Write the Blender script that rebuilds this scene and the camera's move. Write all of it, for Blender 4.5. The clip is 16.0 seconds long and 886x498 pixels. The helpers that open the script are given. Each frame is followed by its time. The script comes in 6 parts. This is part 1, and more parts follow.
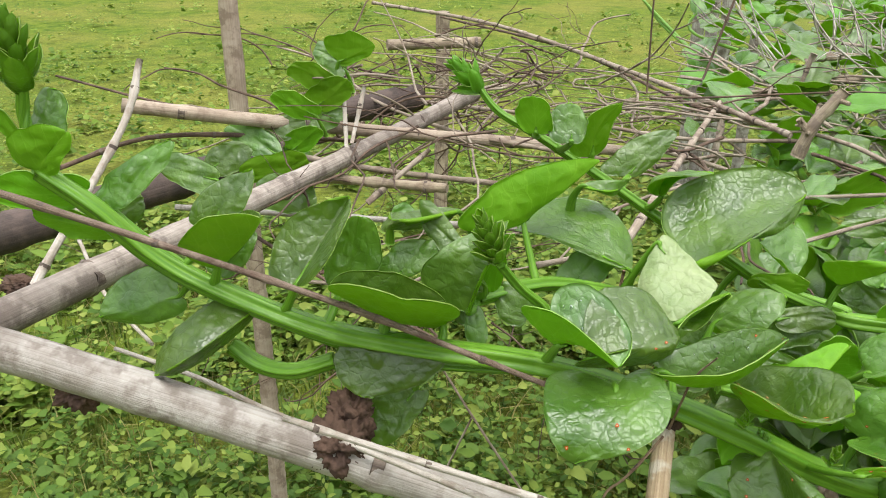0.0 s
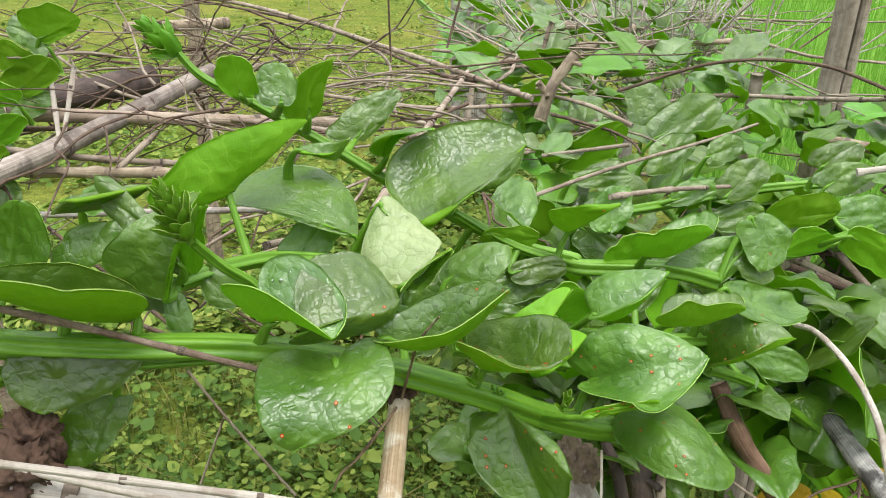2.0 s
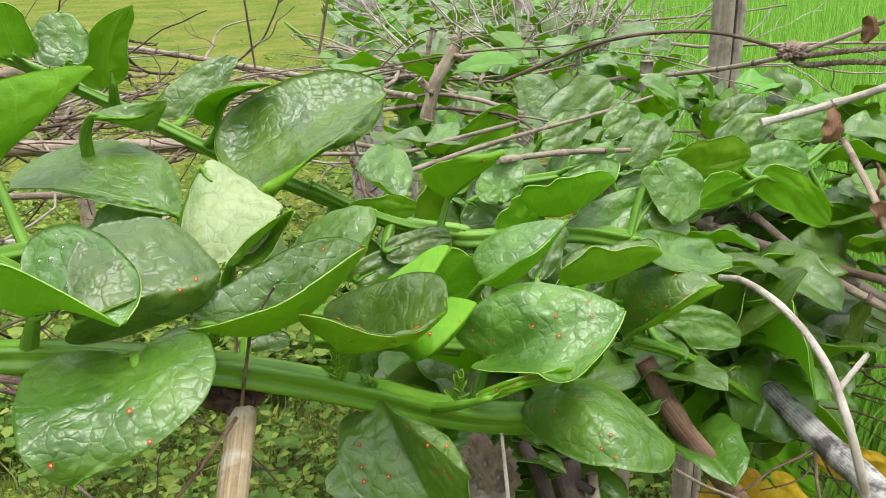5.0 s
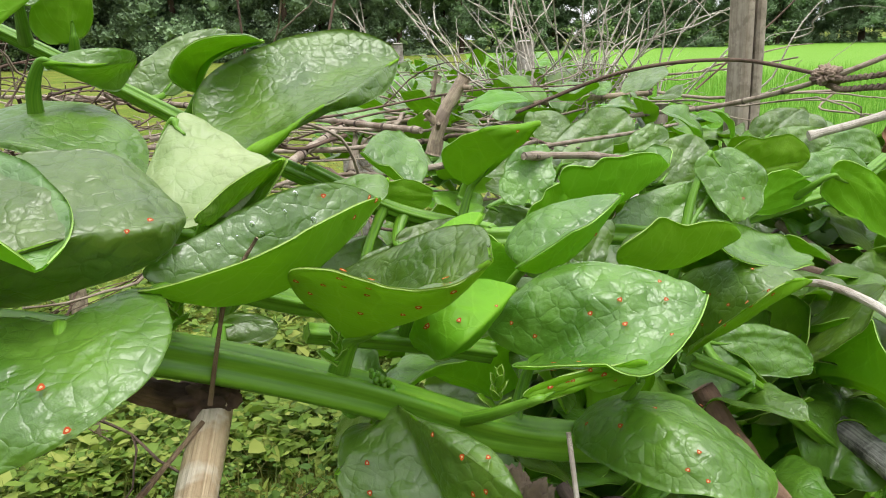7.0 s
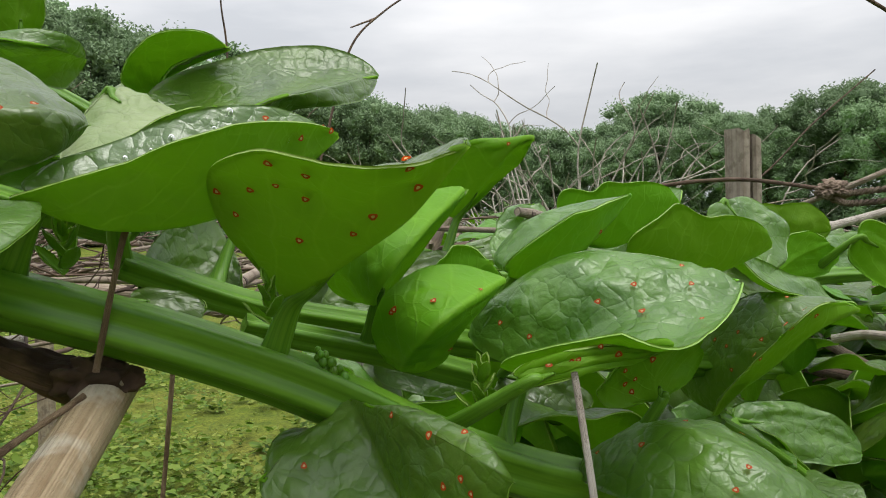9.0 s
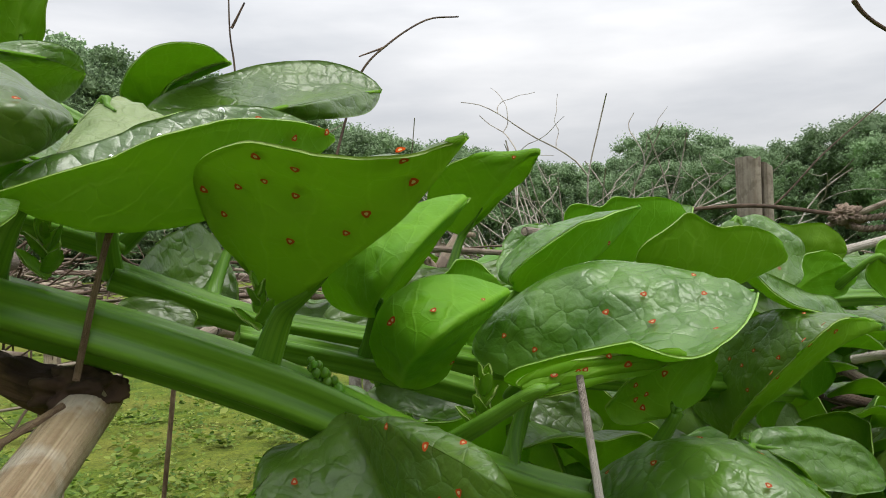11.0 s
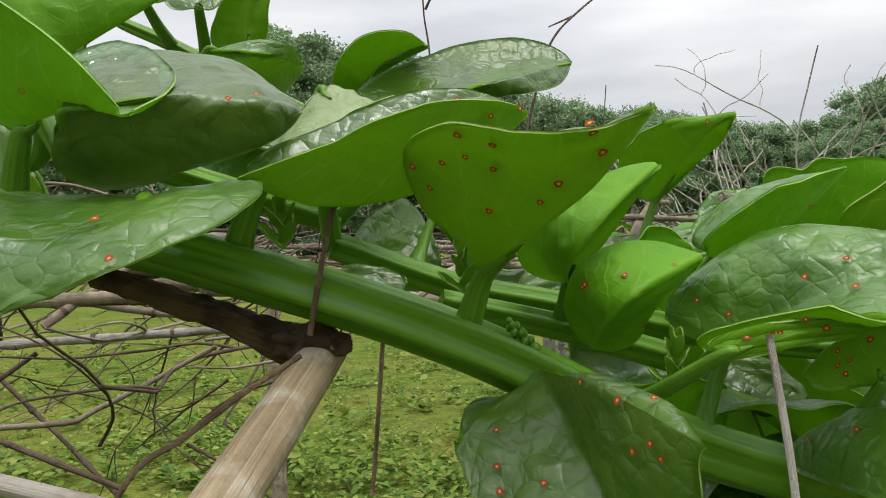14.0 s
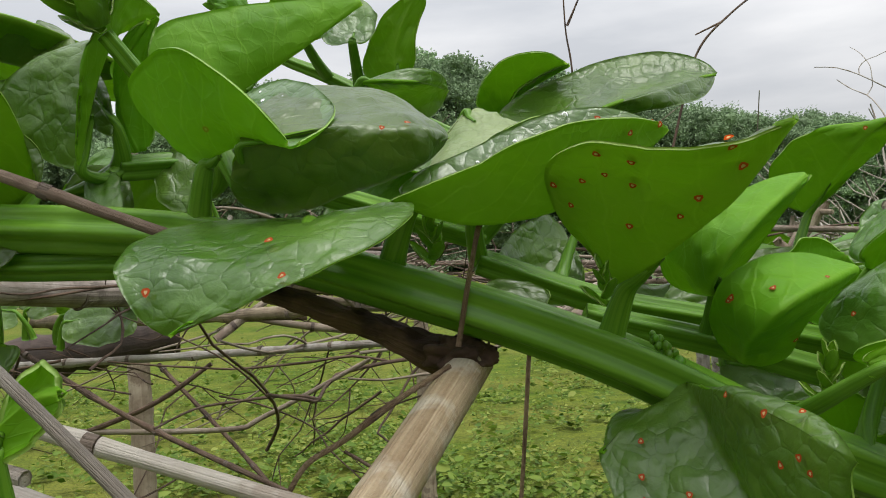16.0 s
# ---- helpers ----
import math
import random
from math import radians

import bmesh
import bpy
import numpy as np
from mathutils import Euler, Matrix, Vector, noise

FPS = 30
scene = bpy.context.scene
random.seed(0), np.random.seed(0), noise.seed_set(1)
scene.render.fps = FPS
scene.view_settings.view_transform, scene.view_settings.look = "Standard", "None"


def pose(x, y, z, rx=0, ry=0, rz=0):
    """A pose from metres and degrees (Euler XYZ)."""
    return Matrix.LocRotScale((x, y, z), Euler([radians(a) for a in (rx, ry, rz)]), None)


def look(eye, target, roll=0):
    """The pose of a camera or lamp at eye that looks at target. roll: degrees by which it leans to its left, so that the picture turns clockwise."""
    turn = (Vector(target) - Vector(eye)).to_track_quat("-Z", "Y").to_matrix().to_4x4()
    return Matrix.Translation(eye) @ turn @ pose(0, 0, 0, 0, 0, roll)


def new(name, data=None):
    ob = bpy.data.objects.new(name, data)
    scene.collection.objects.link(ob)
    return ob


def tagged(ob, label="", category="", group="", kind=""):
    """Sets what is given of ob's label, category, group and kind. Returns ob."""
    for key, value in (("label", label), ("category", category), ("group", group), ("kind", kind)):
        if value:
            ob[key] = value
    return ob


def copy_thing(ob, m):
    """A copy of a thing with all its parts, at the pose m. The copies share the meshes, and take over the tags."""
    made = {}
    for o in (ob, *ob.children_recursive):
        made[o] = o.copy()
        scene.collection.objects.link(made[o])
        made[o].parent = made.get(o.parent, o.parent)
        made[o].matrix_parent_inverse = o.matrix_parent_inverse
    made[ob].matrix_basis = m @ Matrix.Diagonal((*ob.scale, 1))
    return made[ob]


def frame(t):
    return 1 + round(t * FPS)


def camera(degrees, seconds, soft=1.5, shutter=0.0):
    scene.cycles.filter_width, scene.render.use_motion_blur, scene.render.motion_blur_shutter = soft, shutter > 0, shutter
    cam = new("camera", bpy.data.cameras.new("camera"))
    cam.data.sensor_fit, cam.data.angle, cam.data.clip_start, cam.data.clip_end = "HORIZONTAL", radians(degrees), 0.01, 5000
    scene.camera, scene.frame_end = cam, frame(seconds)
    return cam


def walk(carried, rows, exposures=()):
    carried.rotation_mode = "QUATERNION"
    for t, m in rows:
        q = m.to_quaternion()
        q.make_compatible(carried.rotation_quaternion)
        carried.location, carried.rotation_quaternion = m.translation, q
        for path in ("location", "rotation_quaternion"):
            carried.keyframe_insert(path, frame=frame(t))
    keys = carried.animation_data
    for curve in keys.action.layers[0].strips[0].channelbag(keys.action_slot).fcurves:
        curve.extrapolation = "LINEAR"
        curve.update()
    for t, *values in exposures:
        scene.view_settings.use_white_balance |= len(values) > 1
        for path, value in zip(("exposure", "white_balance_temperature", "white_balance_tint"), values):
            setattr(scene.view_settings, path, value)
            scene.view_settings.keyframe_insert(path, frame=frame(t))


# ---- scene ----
cam = camera(58.4, 16.0, soft=1.0)
PATH = [
    (0, (0.062, 0.022, 1.328), (-0.129, 1.841, 0.519), 0.9),
    (0.5, (0.079, 0.033, 1.322), (0.043, 1.863, 0.517), 2.2),
    (1, (0.094, 0.042, 1.317), (0.173, 1.871, 0.512), 2.3),
    (1.5, (0.105, 0.05, 1.309), (0.299, 1.868, 0.498), 2.0),
    (2, (0.118, 0.058, 1.298), (0.433, 1.854, 0.476), 1.8),
    (2.5, (0.136, 0.067, 1.285), (0.505, 1.84, 0.438), -0.1),
    (3, (0.145, 0.072, 1.274), (0.555, 1.823, 0.401), -1.2),
    (3.5, (0.15, 0.075, 1.265), (0.59, 1.821, 0.393), -1.8),
    (4, (0.161, 0.087, 1.246), (0.629, 1.831, 0.387), -2.3),
    (4.5, (0.166, 0.11, 1.227), (0.67, 1.884, 0.452), -2.1),
    (5, (0.17, 0.125, 1.209), (0.687, 1.924, 0.504), -2.1),
    (5.2, (0.171, 0.135, 1.2), (0.69, 1.936, 0.504), -2.2),
    (7.3, (0.174, 0.204, 1.121), (0.729, 2.069, 0.659), -2.0),
    (7.5, (0.175, 0.21, 1.112), (0.734, 2.083, 0.691), -2.1),
    (8, (0.183, 0.219, 1.09), (0.762, 2.119, 0.858), -1.9),
    (8.5, (0.191, 0.227, 1.064), (0.779, 2.136, 0.963), -1.9),
    (8.7, (0.192, 0.234, 1.055), (0.783, 2.143, 0.974), -1.3),
    (10.8, (0.2, 0.246, 1.04), (0.765, 2.164, 1.079), -1.2),
    (11, (0.199, 0.247, 1.041), (0.758, 2.167, 1.069), -1.2),
    (11.5, (0.2, 0.247, 1.041), (0.741, 2.172, 1.052), -1.3),
    (12, (0.199, 0.246, 1.041), (0.726, 2.175, 1.036), -1.5),
    (12.5, (0.199, 0.242, 1.041), (0.662, 2.188, 1.025), -2.0),
    (13, (0.198, 0.239, 1.041), (0.505, 2.215, 1.015), -2.3),
    (13.5, (0.197, 0.235, 1.041), (0.385, 2.226, 1.002), -2.3),
    (14, (0.196, 0.232, 1.04), (0.278, 2.23, 1.009), -2.1),
    (14.5, (0.196, 0.228, 1.041), (0.174, 2.228, 1.018), -2.0),
    (15, (0.196, 0.224, 1.041), (0.045, 2.218, 1.035), -1.9),
    (15.5, (0.198, 0.222, 1.041), (-0.03, 2.209, 1.056), -2.5),
    (16, (0.197, 0.221, 1.04), (-0.084, 2.201, 1.065), -2.9),
]
walk(cam, [(t, look(eye, aim, lean)) for t, eye, aim, lean in PATH],
     exposures=[(0, 0.48), (2.5, 0.54), (4, 0.48), (5, 0.54), (7.5, 0.44), (8.2, 0.10), (8.6, -0.10), (11, -0.1), (14, -0.12), (16, -0.2)])

# ---- world and sun ----
world = bpy.data.worlds.new("overcast")
scene.world = world
world.use_nodes = True
wn, wl = world.node_tree.nodes, world.node_tree.links
wn.clear()
SUN_UP, SUN_TURN = radians(74), radians(150)
sky = wn.new("ShaderNodeTexSky")
sky.sky_type = "NISHITA"
sky.sun_disc = False
sky.sun_elevation, sky.sun_rotation = SUN_UP, SUN_TURN
thin = wn.new("ShaderNodeVectorMath")
thin.operation = "SCALE"
thin.inputs["Scale"].default_value = 0.08
wl.new(sky.outputs["Color"], thin.inputs[0])
wco = wn.new("ShaderNodeTexCoord")
wmap = wn.new("ShaderNodeMapping")
wmap.inputs["Scale"].default_value = (1.6, 1.6, 7.0)
wl.new(wco.outputs["Generated"], wmap.inputs["Vector"])
cloud = wn.new("ShaderNodeTexNoise")
cloud.inputs["Scale"].default_value = 1.7
cloud.inputs["Detail"].default_value = 6
cloud.inputs["Roughness"].default_value = 0.5
wl.new(wmap.outputs["Vector"], cloud.inputs["Vector"])
cramp = wn.new("ShaderNodeValToRGB")
cramp.color_ramp.elements[0].position, cramp.color_ramp.elements[0].color = 0.32, (0.61, 0.63, 0.665, 1)
cramp.color_ramp.elements[1].position, cramp.color_ramp.elements[1].color = 0.66, (0.905, 0.905, 0.915, 1)
wl.new(cloud.outputs["Fac"], cramp.inputs["Fac"])
wmix = wn.new("ShaderNodeMix")
wmix.data_type = "RGBA"
wmix.inputs["Factor"].default_value = 0.93
wl.new(thin.outputs[0], wmix.inputs["A"])
wl.new(cramp.outputs["Color"], wmix.inputs["B"])
wbg = wn.new("ShaderNodeBackground")
wbg.inputs["Strength"].default_value = 1.12
wsep = wn.new("ShaderNodeSeparateXYZ")
wl.new(wco.outputs["Generated"], wsep.inputs[0])
wlift = wn.new("ShaderNodeMapRange")
for key, value in (("From Min", 0.0), ("From Max", 1.0), ("To Min", 0.74), ("To Max", 2.30)):
    wlift.inputs[key].default_value = value
wl.new(wsep.outputs["Z"], wlift.inputs["Value"])
wsky = wn.new("ShaderNodeVectorMath")
wsky.operation = "SCALE"
wl.new(wmix.outputs["Result"], wsky.inputs[0])
wl.new(wlift.outputs["Result"], wsky.inputs["Scale"])
wl.new(wsky.outputs[0], wbg.inputs["Color"])
wl.new(wbg.outputs["Background"], wn.new("ShaderNodeOutputWorld").inputs["Surface"])

sun = new("sun", bpy.data.lights.new("sun", "SUN"))
sun.data.energy, sun.data.angle, sun.data.color = 2.4, radians(30), (1.0, 0.97, 0.92)
sun.matrix_world = look((0, 0, 0), (-math.sin(SUN_TURN) * math.cos(SUN_UP), -math.cos(SUN_TURN) * math.cos(SUN_UP), -math.sin(SUN_UP)))


# ---- materials ----
class Mat:
    """A node material with short ways to add nodes."""

    def __init__(self, name):
        self.m = bpy.data.materials.new(name)
        self.m.use_nodes = True
        self.n, self.l = self.m.node_tree.nodes, self.m.node_tree.links
        self.n.clear()
        self.out = self.n.new("ShaderNodeOutputMaterial")

    def put(self, sock, v):
        if isinstance(v, bpy.types.NodeSocket):
            self.l.new(v, sock)
        else:
            sock.default_value = v

    def coord(self, which="Object", scale=None):
        c = self.n.new("ShaderNodeTexCoord").outputs[which]
        if scale is None:
            return c
        mp = self.n.new("ShaderNodeMapping")
        self.l.new(c, mp.inputs["Vector"])
        mp.inputs["Scale"].default_value = scale
        return mp.outputs["Vector"]

    def noise(self, vec, scale, detail=3, rough=0.55, dist=0.0):
        t = self.n.new("ShaderNodeTexNoise")
        self.put(t.inputs["Vector"], vec)
        t.inputs["Scale"].default_value, t.inputs["Detail"].default_value = scale, detail
        t.inputs["Roughness"].default_value, t.inputs["Distortion"].default_value = rough, dist
        return t.outputs["Fac"]

    def math(self, op, a, b=0.0, c=0.0):
        t = self.n.new("ShaderNodeMath")
        t.operation = op
        for i, v in enumerate((a, b, c)):
            self.put(t.inputs[i], v)
        return t.outputs[0]

    def ramp(self, fac, *stops):
        t = self.n.new("ShaderNodeValToRGB")
        e = t.color_ramp.elements
        while len(e) < len(stops):
            e.new(0.5)
        for el, (p, c) in zip(e, stops):
            el.position = p
            el.color = (c, c, c, 1) if isinstance(c, (int, float)) else (*c, 1)
        self.put(t.inputs["Fac"], fac)
        return t.outputs["Color"]

    def mix(self, fac, a, b, blend="MIX"):
        t = self.n.new("ShaderNodeMix")
        t.data_type, t.blend_type = "RGBA", blend
        for key, v in (("Factor", fac), ("A", a), ("B", b)):
            if isinstance(v, tuple):
                v = (*v, 1)
            self.put(t.inputs[key], v)
        return t.outputs["Result"]

    def bump(self, height, strength, distance):
        t = self.n.new("ShaderNodeBump")
        t.inputs["Strength"].default_value, t.inputs["Distance"].default_value = strength, distance
        self.put(t.inputs["Height"], height)
        return t.outputs["Normal"]

    def random(self):
        return self.n.new("ShaderNodeObjectInfo").outputs["Random"]

    def island(self):
        return self.n.new("ShaderNodeNewGeometry").outputs["Random Per Island"]

    def surface(self, color, rough=0.6, normal=None, glow=0.0, spec=0.5, translucent=None, coat=0.0):
        p = self.n.new("ShaderNodeBsdfPrincipled")
        self.put(p.inputs["Base Color"], (*color, 1) if isinstance(color, tuple) else color)
        self.put(p.inputs["Roughness"], rough)
        self.put(p.inputs["Specular IOR Level"], spec)
        p.inputs["Coat Weight"].default_value = coat
        p.inputs["Coat Roughness"].default_value = 0.33
        if normal is not None:
            self.l.new(normal, p.inputs["Normal"])
            self.l.new(normal, p.inputs["Coat Normal"])
        last = p.outputs[0]
        if translucent is not None:
            amount, tint = translucent
            t = self.n.new("ShaderNodeBsdfTranslucent")
            self.put(t.inputs["Color"], (*tint, 1) if isinstance(tint, tuple) else tint)
            mx = self.n.new("ShaderNodeMixShader")
            mx.inputs[0].default_value = amount
            self.l.new(last, mx.inputs[1])
            self.l.new(t.outputs[0], mx.inputs[2])
            last = mx.outputs[0]
        self.l.new(last, self.out.inputs["Surface"])
        return self.m


def leaf_material(name, dark, light, vein, rough, under=False, spots=0.0, translucent=0.3, tint=(0.56, 0.86, 0.10), gloss=0.5, film=0.0):
    """Leaf skin: midrib and side veins from the leaf's own coordinates, quilted blistering between them, specks."""
    k = Mat(name)
    uv = k.coord("UV")
    sep = k.n.new("ShaderNodeSeparateXYZ")
    k.l.new(uv, sep.inputs[0])
    rnd = k.random()
    ob = k.coord("Object")
    wob = k.noise(ob, 55, 2)
    u = k.math("ABSOLUTE", sep.outputs[0])
    v = sep.outputs[1]
    f = k.math("MULTIPLY", v, 4.6)
    f = k.math("SUBTRACT", f, k.math("MULTIPLY", u, 2.4))
    f = k.math("ADD", f, k.math("MULTIPLY", wob, 1.0))
    f = k.math("ADD", f, k.math("MULTIPLY", rnd, 3.0))
    f = k.math("ABSOLUTE", k.math("SUBTRACT", k.math("FRACT", f), 0.5))
    side = k.ramp(f, (0.0, 1.0), (0.07, 0.0))
    mid = k.ramp(u, (0.008, 1.0), (0.04, 0.0))
    veins = k.math("MAXIMUM", side, mid)
    warp = k.n.new("ShaderNodeTexNoise")
    warp.inputs["Scale"].default_value = 95
    k.l.new(ob, warp.inputs["Vector"])
    skin = k.n.new("ShaderNodeVectorMath")
    skin.operation = "MULTIPLY_ADD"
    k.l.new(warp.outputs["Color"], skin.inputs[0])
    skin.inputs[1].default_value = (0.006, 0.006, 0.006)
    k.l.new(ob, skin.inputs[2])
    cell = k.n.new("ShaderNodeTexVoronoi")
    cell.feature = "DISTANCE_TO_EDGE"
    cell.inputs["Scale"].default_value = 140
    k.l.new(skin.outputs[0], cell.inputs["Vector"])
    crease = k.ramp(cell.outputs["Distance"], (0.0, 1.0), (0.04, 0.5), (0.12, 0.0))
    dome = k.ramp(cell.outputs["Distance"], (0.0, 0.0), (0.07, 0.38), (0.20, 0.82), (0.40, 1.0))
    puff = k.math("ADD", k.math("MULTIPLY", dome, 0.20), k.math("ADD", k.math("MULTIPLY", k.noise(ob, 80, 2, 0.45, 0.6), 1.1), k.math("MULTIPLY", k.noise(ob, 210, 3, 0.55, 0.4), 0.5)))
    fine = k.noise(ob, 900, 2)
    mott = k.noise(ob, 34, 4)
    col = k.mix(k.ramp(mott, (0.33, 0.0), (0.70, 1.0)), dark, light)
    col = k.mix(k.math("MULTIPLY", veins, 0.50 if under else 0.05), col, vein)
    # On top faces the shade in the creases is painted as darker green.
    col = k.mix(k.math("MULTIPLY", crease, 0.18 if under else 0.12), col, vein if under else tuple(c * 0.5 for c in dark))
    hsv = k.n.new("ShaderNodeHueSaturation")
    k.put(hsv.inputs["Value"], k.math("MULTIPLY_ADD", rnd, 0.5, 0.75))
    k.put(hsv.inputs["Hue"], k.math("MULTIPLY_ADD", rnd, 0.025, 0.482))
    k.l.new(col, hsv.inputs["Color"])
    col = hsv.outputs["Color"]
    if spots:
        vo = k.n.new("ShaderNodeTexVoronoi")
        vo.inputs["Scale"].default_value = 74
        vo.inputs["Randomness"].default_value = 1.0
        k.l.new(ob, vo.inputs["Vector"])
        pick = k.n.new("ShaderNodeSeparateColor")
        k.l.new(vo.outputs["Color"], pick.inputs[0])
        sel = k.math("LESS_THAN", pick.outputs[0], spots)
        d = vo.outputs["Distance"]
        ring = k.math("MULTIPLY", k.ramp(d, (0.065, 1.0), (0.095, 0.0)), sel)
        heart = k.math("MULTIPLY", k.ramp(d, (0.025, 1.0), (0.045, 0.0)), sel)
        col = k.mix(ring, col, (0.28, 0.030, 0.008))
        col = k.mix(heart, col, (0.50, 0.26, 0.12))
    h = k.math("SUBTRACT", puff, k.math("MULTIPLY", crease, -0.30 if under else 0.03))
    h = k.math("SUBTRACT", h, k.math("MULTIPLY", veins, -0.2 if under else 0.05))
    h = k.math("ADD", h, k.math("MULTIPLY", fine, 0.03))
    nrm = k.bump(h, 0.85 if not under else 0.5, 0.0014)
    rg = k.math("MULTIPLY_ADD", mott, 0.3, rough - 0.15)
    return k.surface(col, rg, nrm, spec=gloss, translucent=(translucent, tint), coat=film)


def bark_material(name, dark, light, blotch, rough=0.7, along=8.0, fine=120.0):
    k = Mat(name)
    uv = k.coord("UV")
    mp = k.n.new("ShaderNodeMapping")
    mp.inputs["Scale"].default_value = (along, 0.16, 1.0)
    k.l.new(uv, mp.inputs["Vector"])
    ob = k.coord("Object")
    streak = k.noise(mp.outputs["Vector"], 2.2, 5, 0.62, 0.3)
    patch = k.noise(ob, 36, 4, 0.65)
    grain = k.noise(ob, fine * 4, 3)
    broad = k.noise(ob, 5.5, 3, 0.6, 0.5)
    mixf = k.math("ADD", k.math("MULTIPLY", streak, 0.45), k.math("MULTIPLY", k.noise(ob, 45, 4, 0.65), 0.55))
    col = k.mix(k.ramp(mixf, (0.36, 0.0), (0.62, 1.0)), dark, light)
    col = k.mix(k.math("MULTIPLY", k.ramp(patch, (0.50, 0.0), (0.60, 1.0)), 0.8), col, blotch)
    col = k.mix(k.math("MULTIPLY", k.ramp(broad, (0.45, 0.0), (0.65, 1.0)), 0.45), col, blotch)
    col = k.mix(k.math("MULTIPLY", k.random(), 0.3), col, dark)
    h = k.math("ADD", k.math("MULTIPLY", streak, 1.0), k.math("MULTIPLY", grain, 0.3))
    return k.surface(col, rough, k.bump(h, 0.9, 0.0016), spec=0.3)


leaf_top = leaf_material("leaf_top", (0.040, 0.098, 0.009), (0.096, 0.192, 0.021), (0.13, 0.22, 0.05), 0.36, gloss=0.5, translucent=0.20, film=0.42)
leaf_under = leaf_material("leaf_under", (0.112, 0.320, 0.007), (0.165, 0.400, 0.015), (0.25, 0.50, 0.04), 0.5, under=True, gloss=0.32, translucent=0.46, tint=(0.44, 0.76, 0.08))
spot_top = leaf_material("spotted_leaf_top", (0.041, 0.098, 0.010), (0.098, 0.192, 0.022), (0.14, 0.23, 0.055), 0.37, spots=0.30, gloss=0.5, translucent=0.20, film=0.42)
spot_under = leaf_material("spotted_leaf_under", (0.112, 0.320, 0.007), (0.165, 0.400, 0.015), (0.25, 0.50, 0.04), 0.5, under=True, spots=0.20, gloss=0.32, translucent=0.46, tint=(0.44, 0.76, 0.08))
wet_top = leaf_material("wet_leaf_top", (0.045, 0.105, 0.018), (0.105, 0.200, 0.038), (0.12, 0.21, 0.06), 0.33, spots=0.15, gloss=0.6, translucent=0.20, film=0.65)
pale_skin = leaf_material("pale_leaf", (0.22, 0.33, 0.12), (0.37, 0.46, 0.23), (0.18, 0.30, 0.08), 0.42, translucent=0.22)
leaf_rim = leaf_material("leaf_rim", (0.22, 0.36, 0.07), (0.30, 0.46, 0.11), (0.3, 0.46, 0.1), 0.45)
# Bright skin of young shoots; also painted sky light on some trellis leaves.
young_or_lit_top = leaf_material("young_or_lit_leaf", (0.066, 0.200, 0.012), (0.105, 0.275, 0.022), (0.19, 0.36, 0.05), 0.38, translucent=0.28)
yellow_skin = leaf_material("yellow_leaf", (0.55, 0.33, 0.02), (0.65, 0.45, 0.03), (0.5, 0.22, 0.02), 0.5, spots=0.1)


def stem_material():
    k = Mat("vine_stem")
    uv = k.coord("UV", (1, 1, 1))
    ob = k.coord("Object")
    a = k.noise(ob, 30, 3)
    st = k.n.new("ShaderNodeTexNoise")
    mp = k.n.new("ShaderNodeMapping")
    mp.inputs["Scale"].default_value = (4, 0.6, 1)
    k.l.new(uv, mp.inputs["Vector"])
    k.l.new(mp.outputs["Vector"], st.inputs["Vector"])
    st.inputs["Scale"].default_value = 3
    col = k.mix(k.ramp(st.outputs["Fac"], (0.35, 0.0), (0.65, 1.0)), (0.068, 0.185, 0.010), (0.140, 0.295, 0.022))
    col = k.mix(k.math("MULTIPLY", k.ramp(a, (0.55, 0.0), (0.7, 1.0)), 0.4), col, (0.22, 0.42, 0.06))
    return k.surface(col, 0.38, k.bump(k.math("ADD", st.outputs["Fac"], k.math("MULTIPLY", a, 0.6)), 0.35, 0.0008), spec=0.35, translucent=(0.12, (0.3, 0.6, 0.05)))


stem_skin = stem_material()
bamboo_grey = bark_material("weathered_bamboo", (0.22, 0.19, 0.16), (0.54, 0.515, 0.475), (0.15, 0.12, 0.10))
bamboo_brown = bark_material("brown_grey_bamboo", (0.17, 0.135, 0.11), (0.42, 0.37, 0.32), (0.12, 0.095, 0.08))
bamboo_tan = bark_material("tan_bamboo", (0.17, 0.12, 0.078), (0.46, 0.39, 0.28), (0.15, 0.115, 0.09))
bamboo_smooth = bark_material("smooth_tan_bamboo", (0.23, 0.16, 0.09), (0.43, 0.345, 0.225), (0.50, 0.455, 0.37), 0.5)
bamboo_pale = bark_material("pale_tan_bamboo", (0.27, 0.205, 0.15), (0.50, 0.42, 0.33), (0.19, 0.14, 0.10))
bamboo_white = bark_material("bleached_cane", (0.42, 0.37, 0.31), (0.62, 0.58, 0.52), (0.30, 0.24, 0.19))
wood_dark = bark_material("dark_log", (0.045, 0.032, 0.028), (0.13, 0.095, 0.08), (0.05, 0.04, 0.035), 0.8)
wood_burnt = bark_material("charred_branch", (0.030, 0.026, 0.024), (0.52, 0.50, 0.47), (0.008, 0.007, 0.007), 0.55, along=10.0)
wood_brown = bark_material("brown_stick", (0.115, 0.062, 0.038), (0.30, 0.19, 0.125), (0.10, 0.058, 0.040), 0.7)
twig_brown = bark_material("brown_twig", (0.085, 0.05, 0.035), (0.20, 0.14, 0.10), (0.06, 0.04, 0.03), 0.8)
twig_tan = bark_material("tan_brown_twig", (0.17, 0.105, 0.06), (0.38, 0.28, 0.18), (0.12, 0.07, 0.045), 0.8)
twig_pale = bark_material("pale_twig", (0.24, 0.19, 0.14), (0.42, 0.36, 0.29), (0.17, 0.12, 0.09), 0.8)
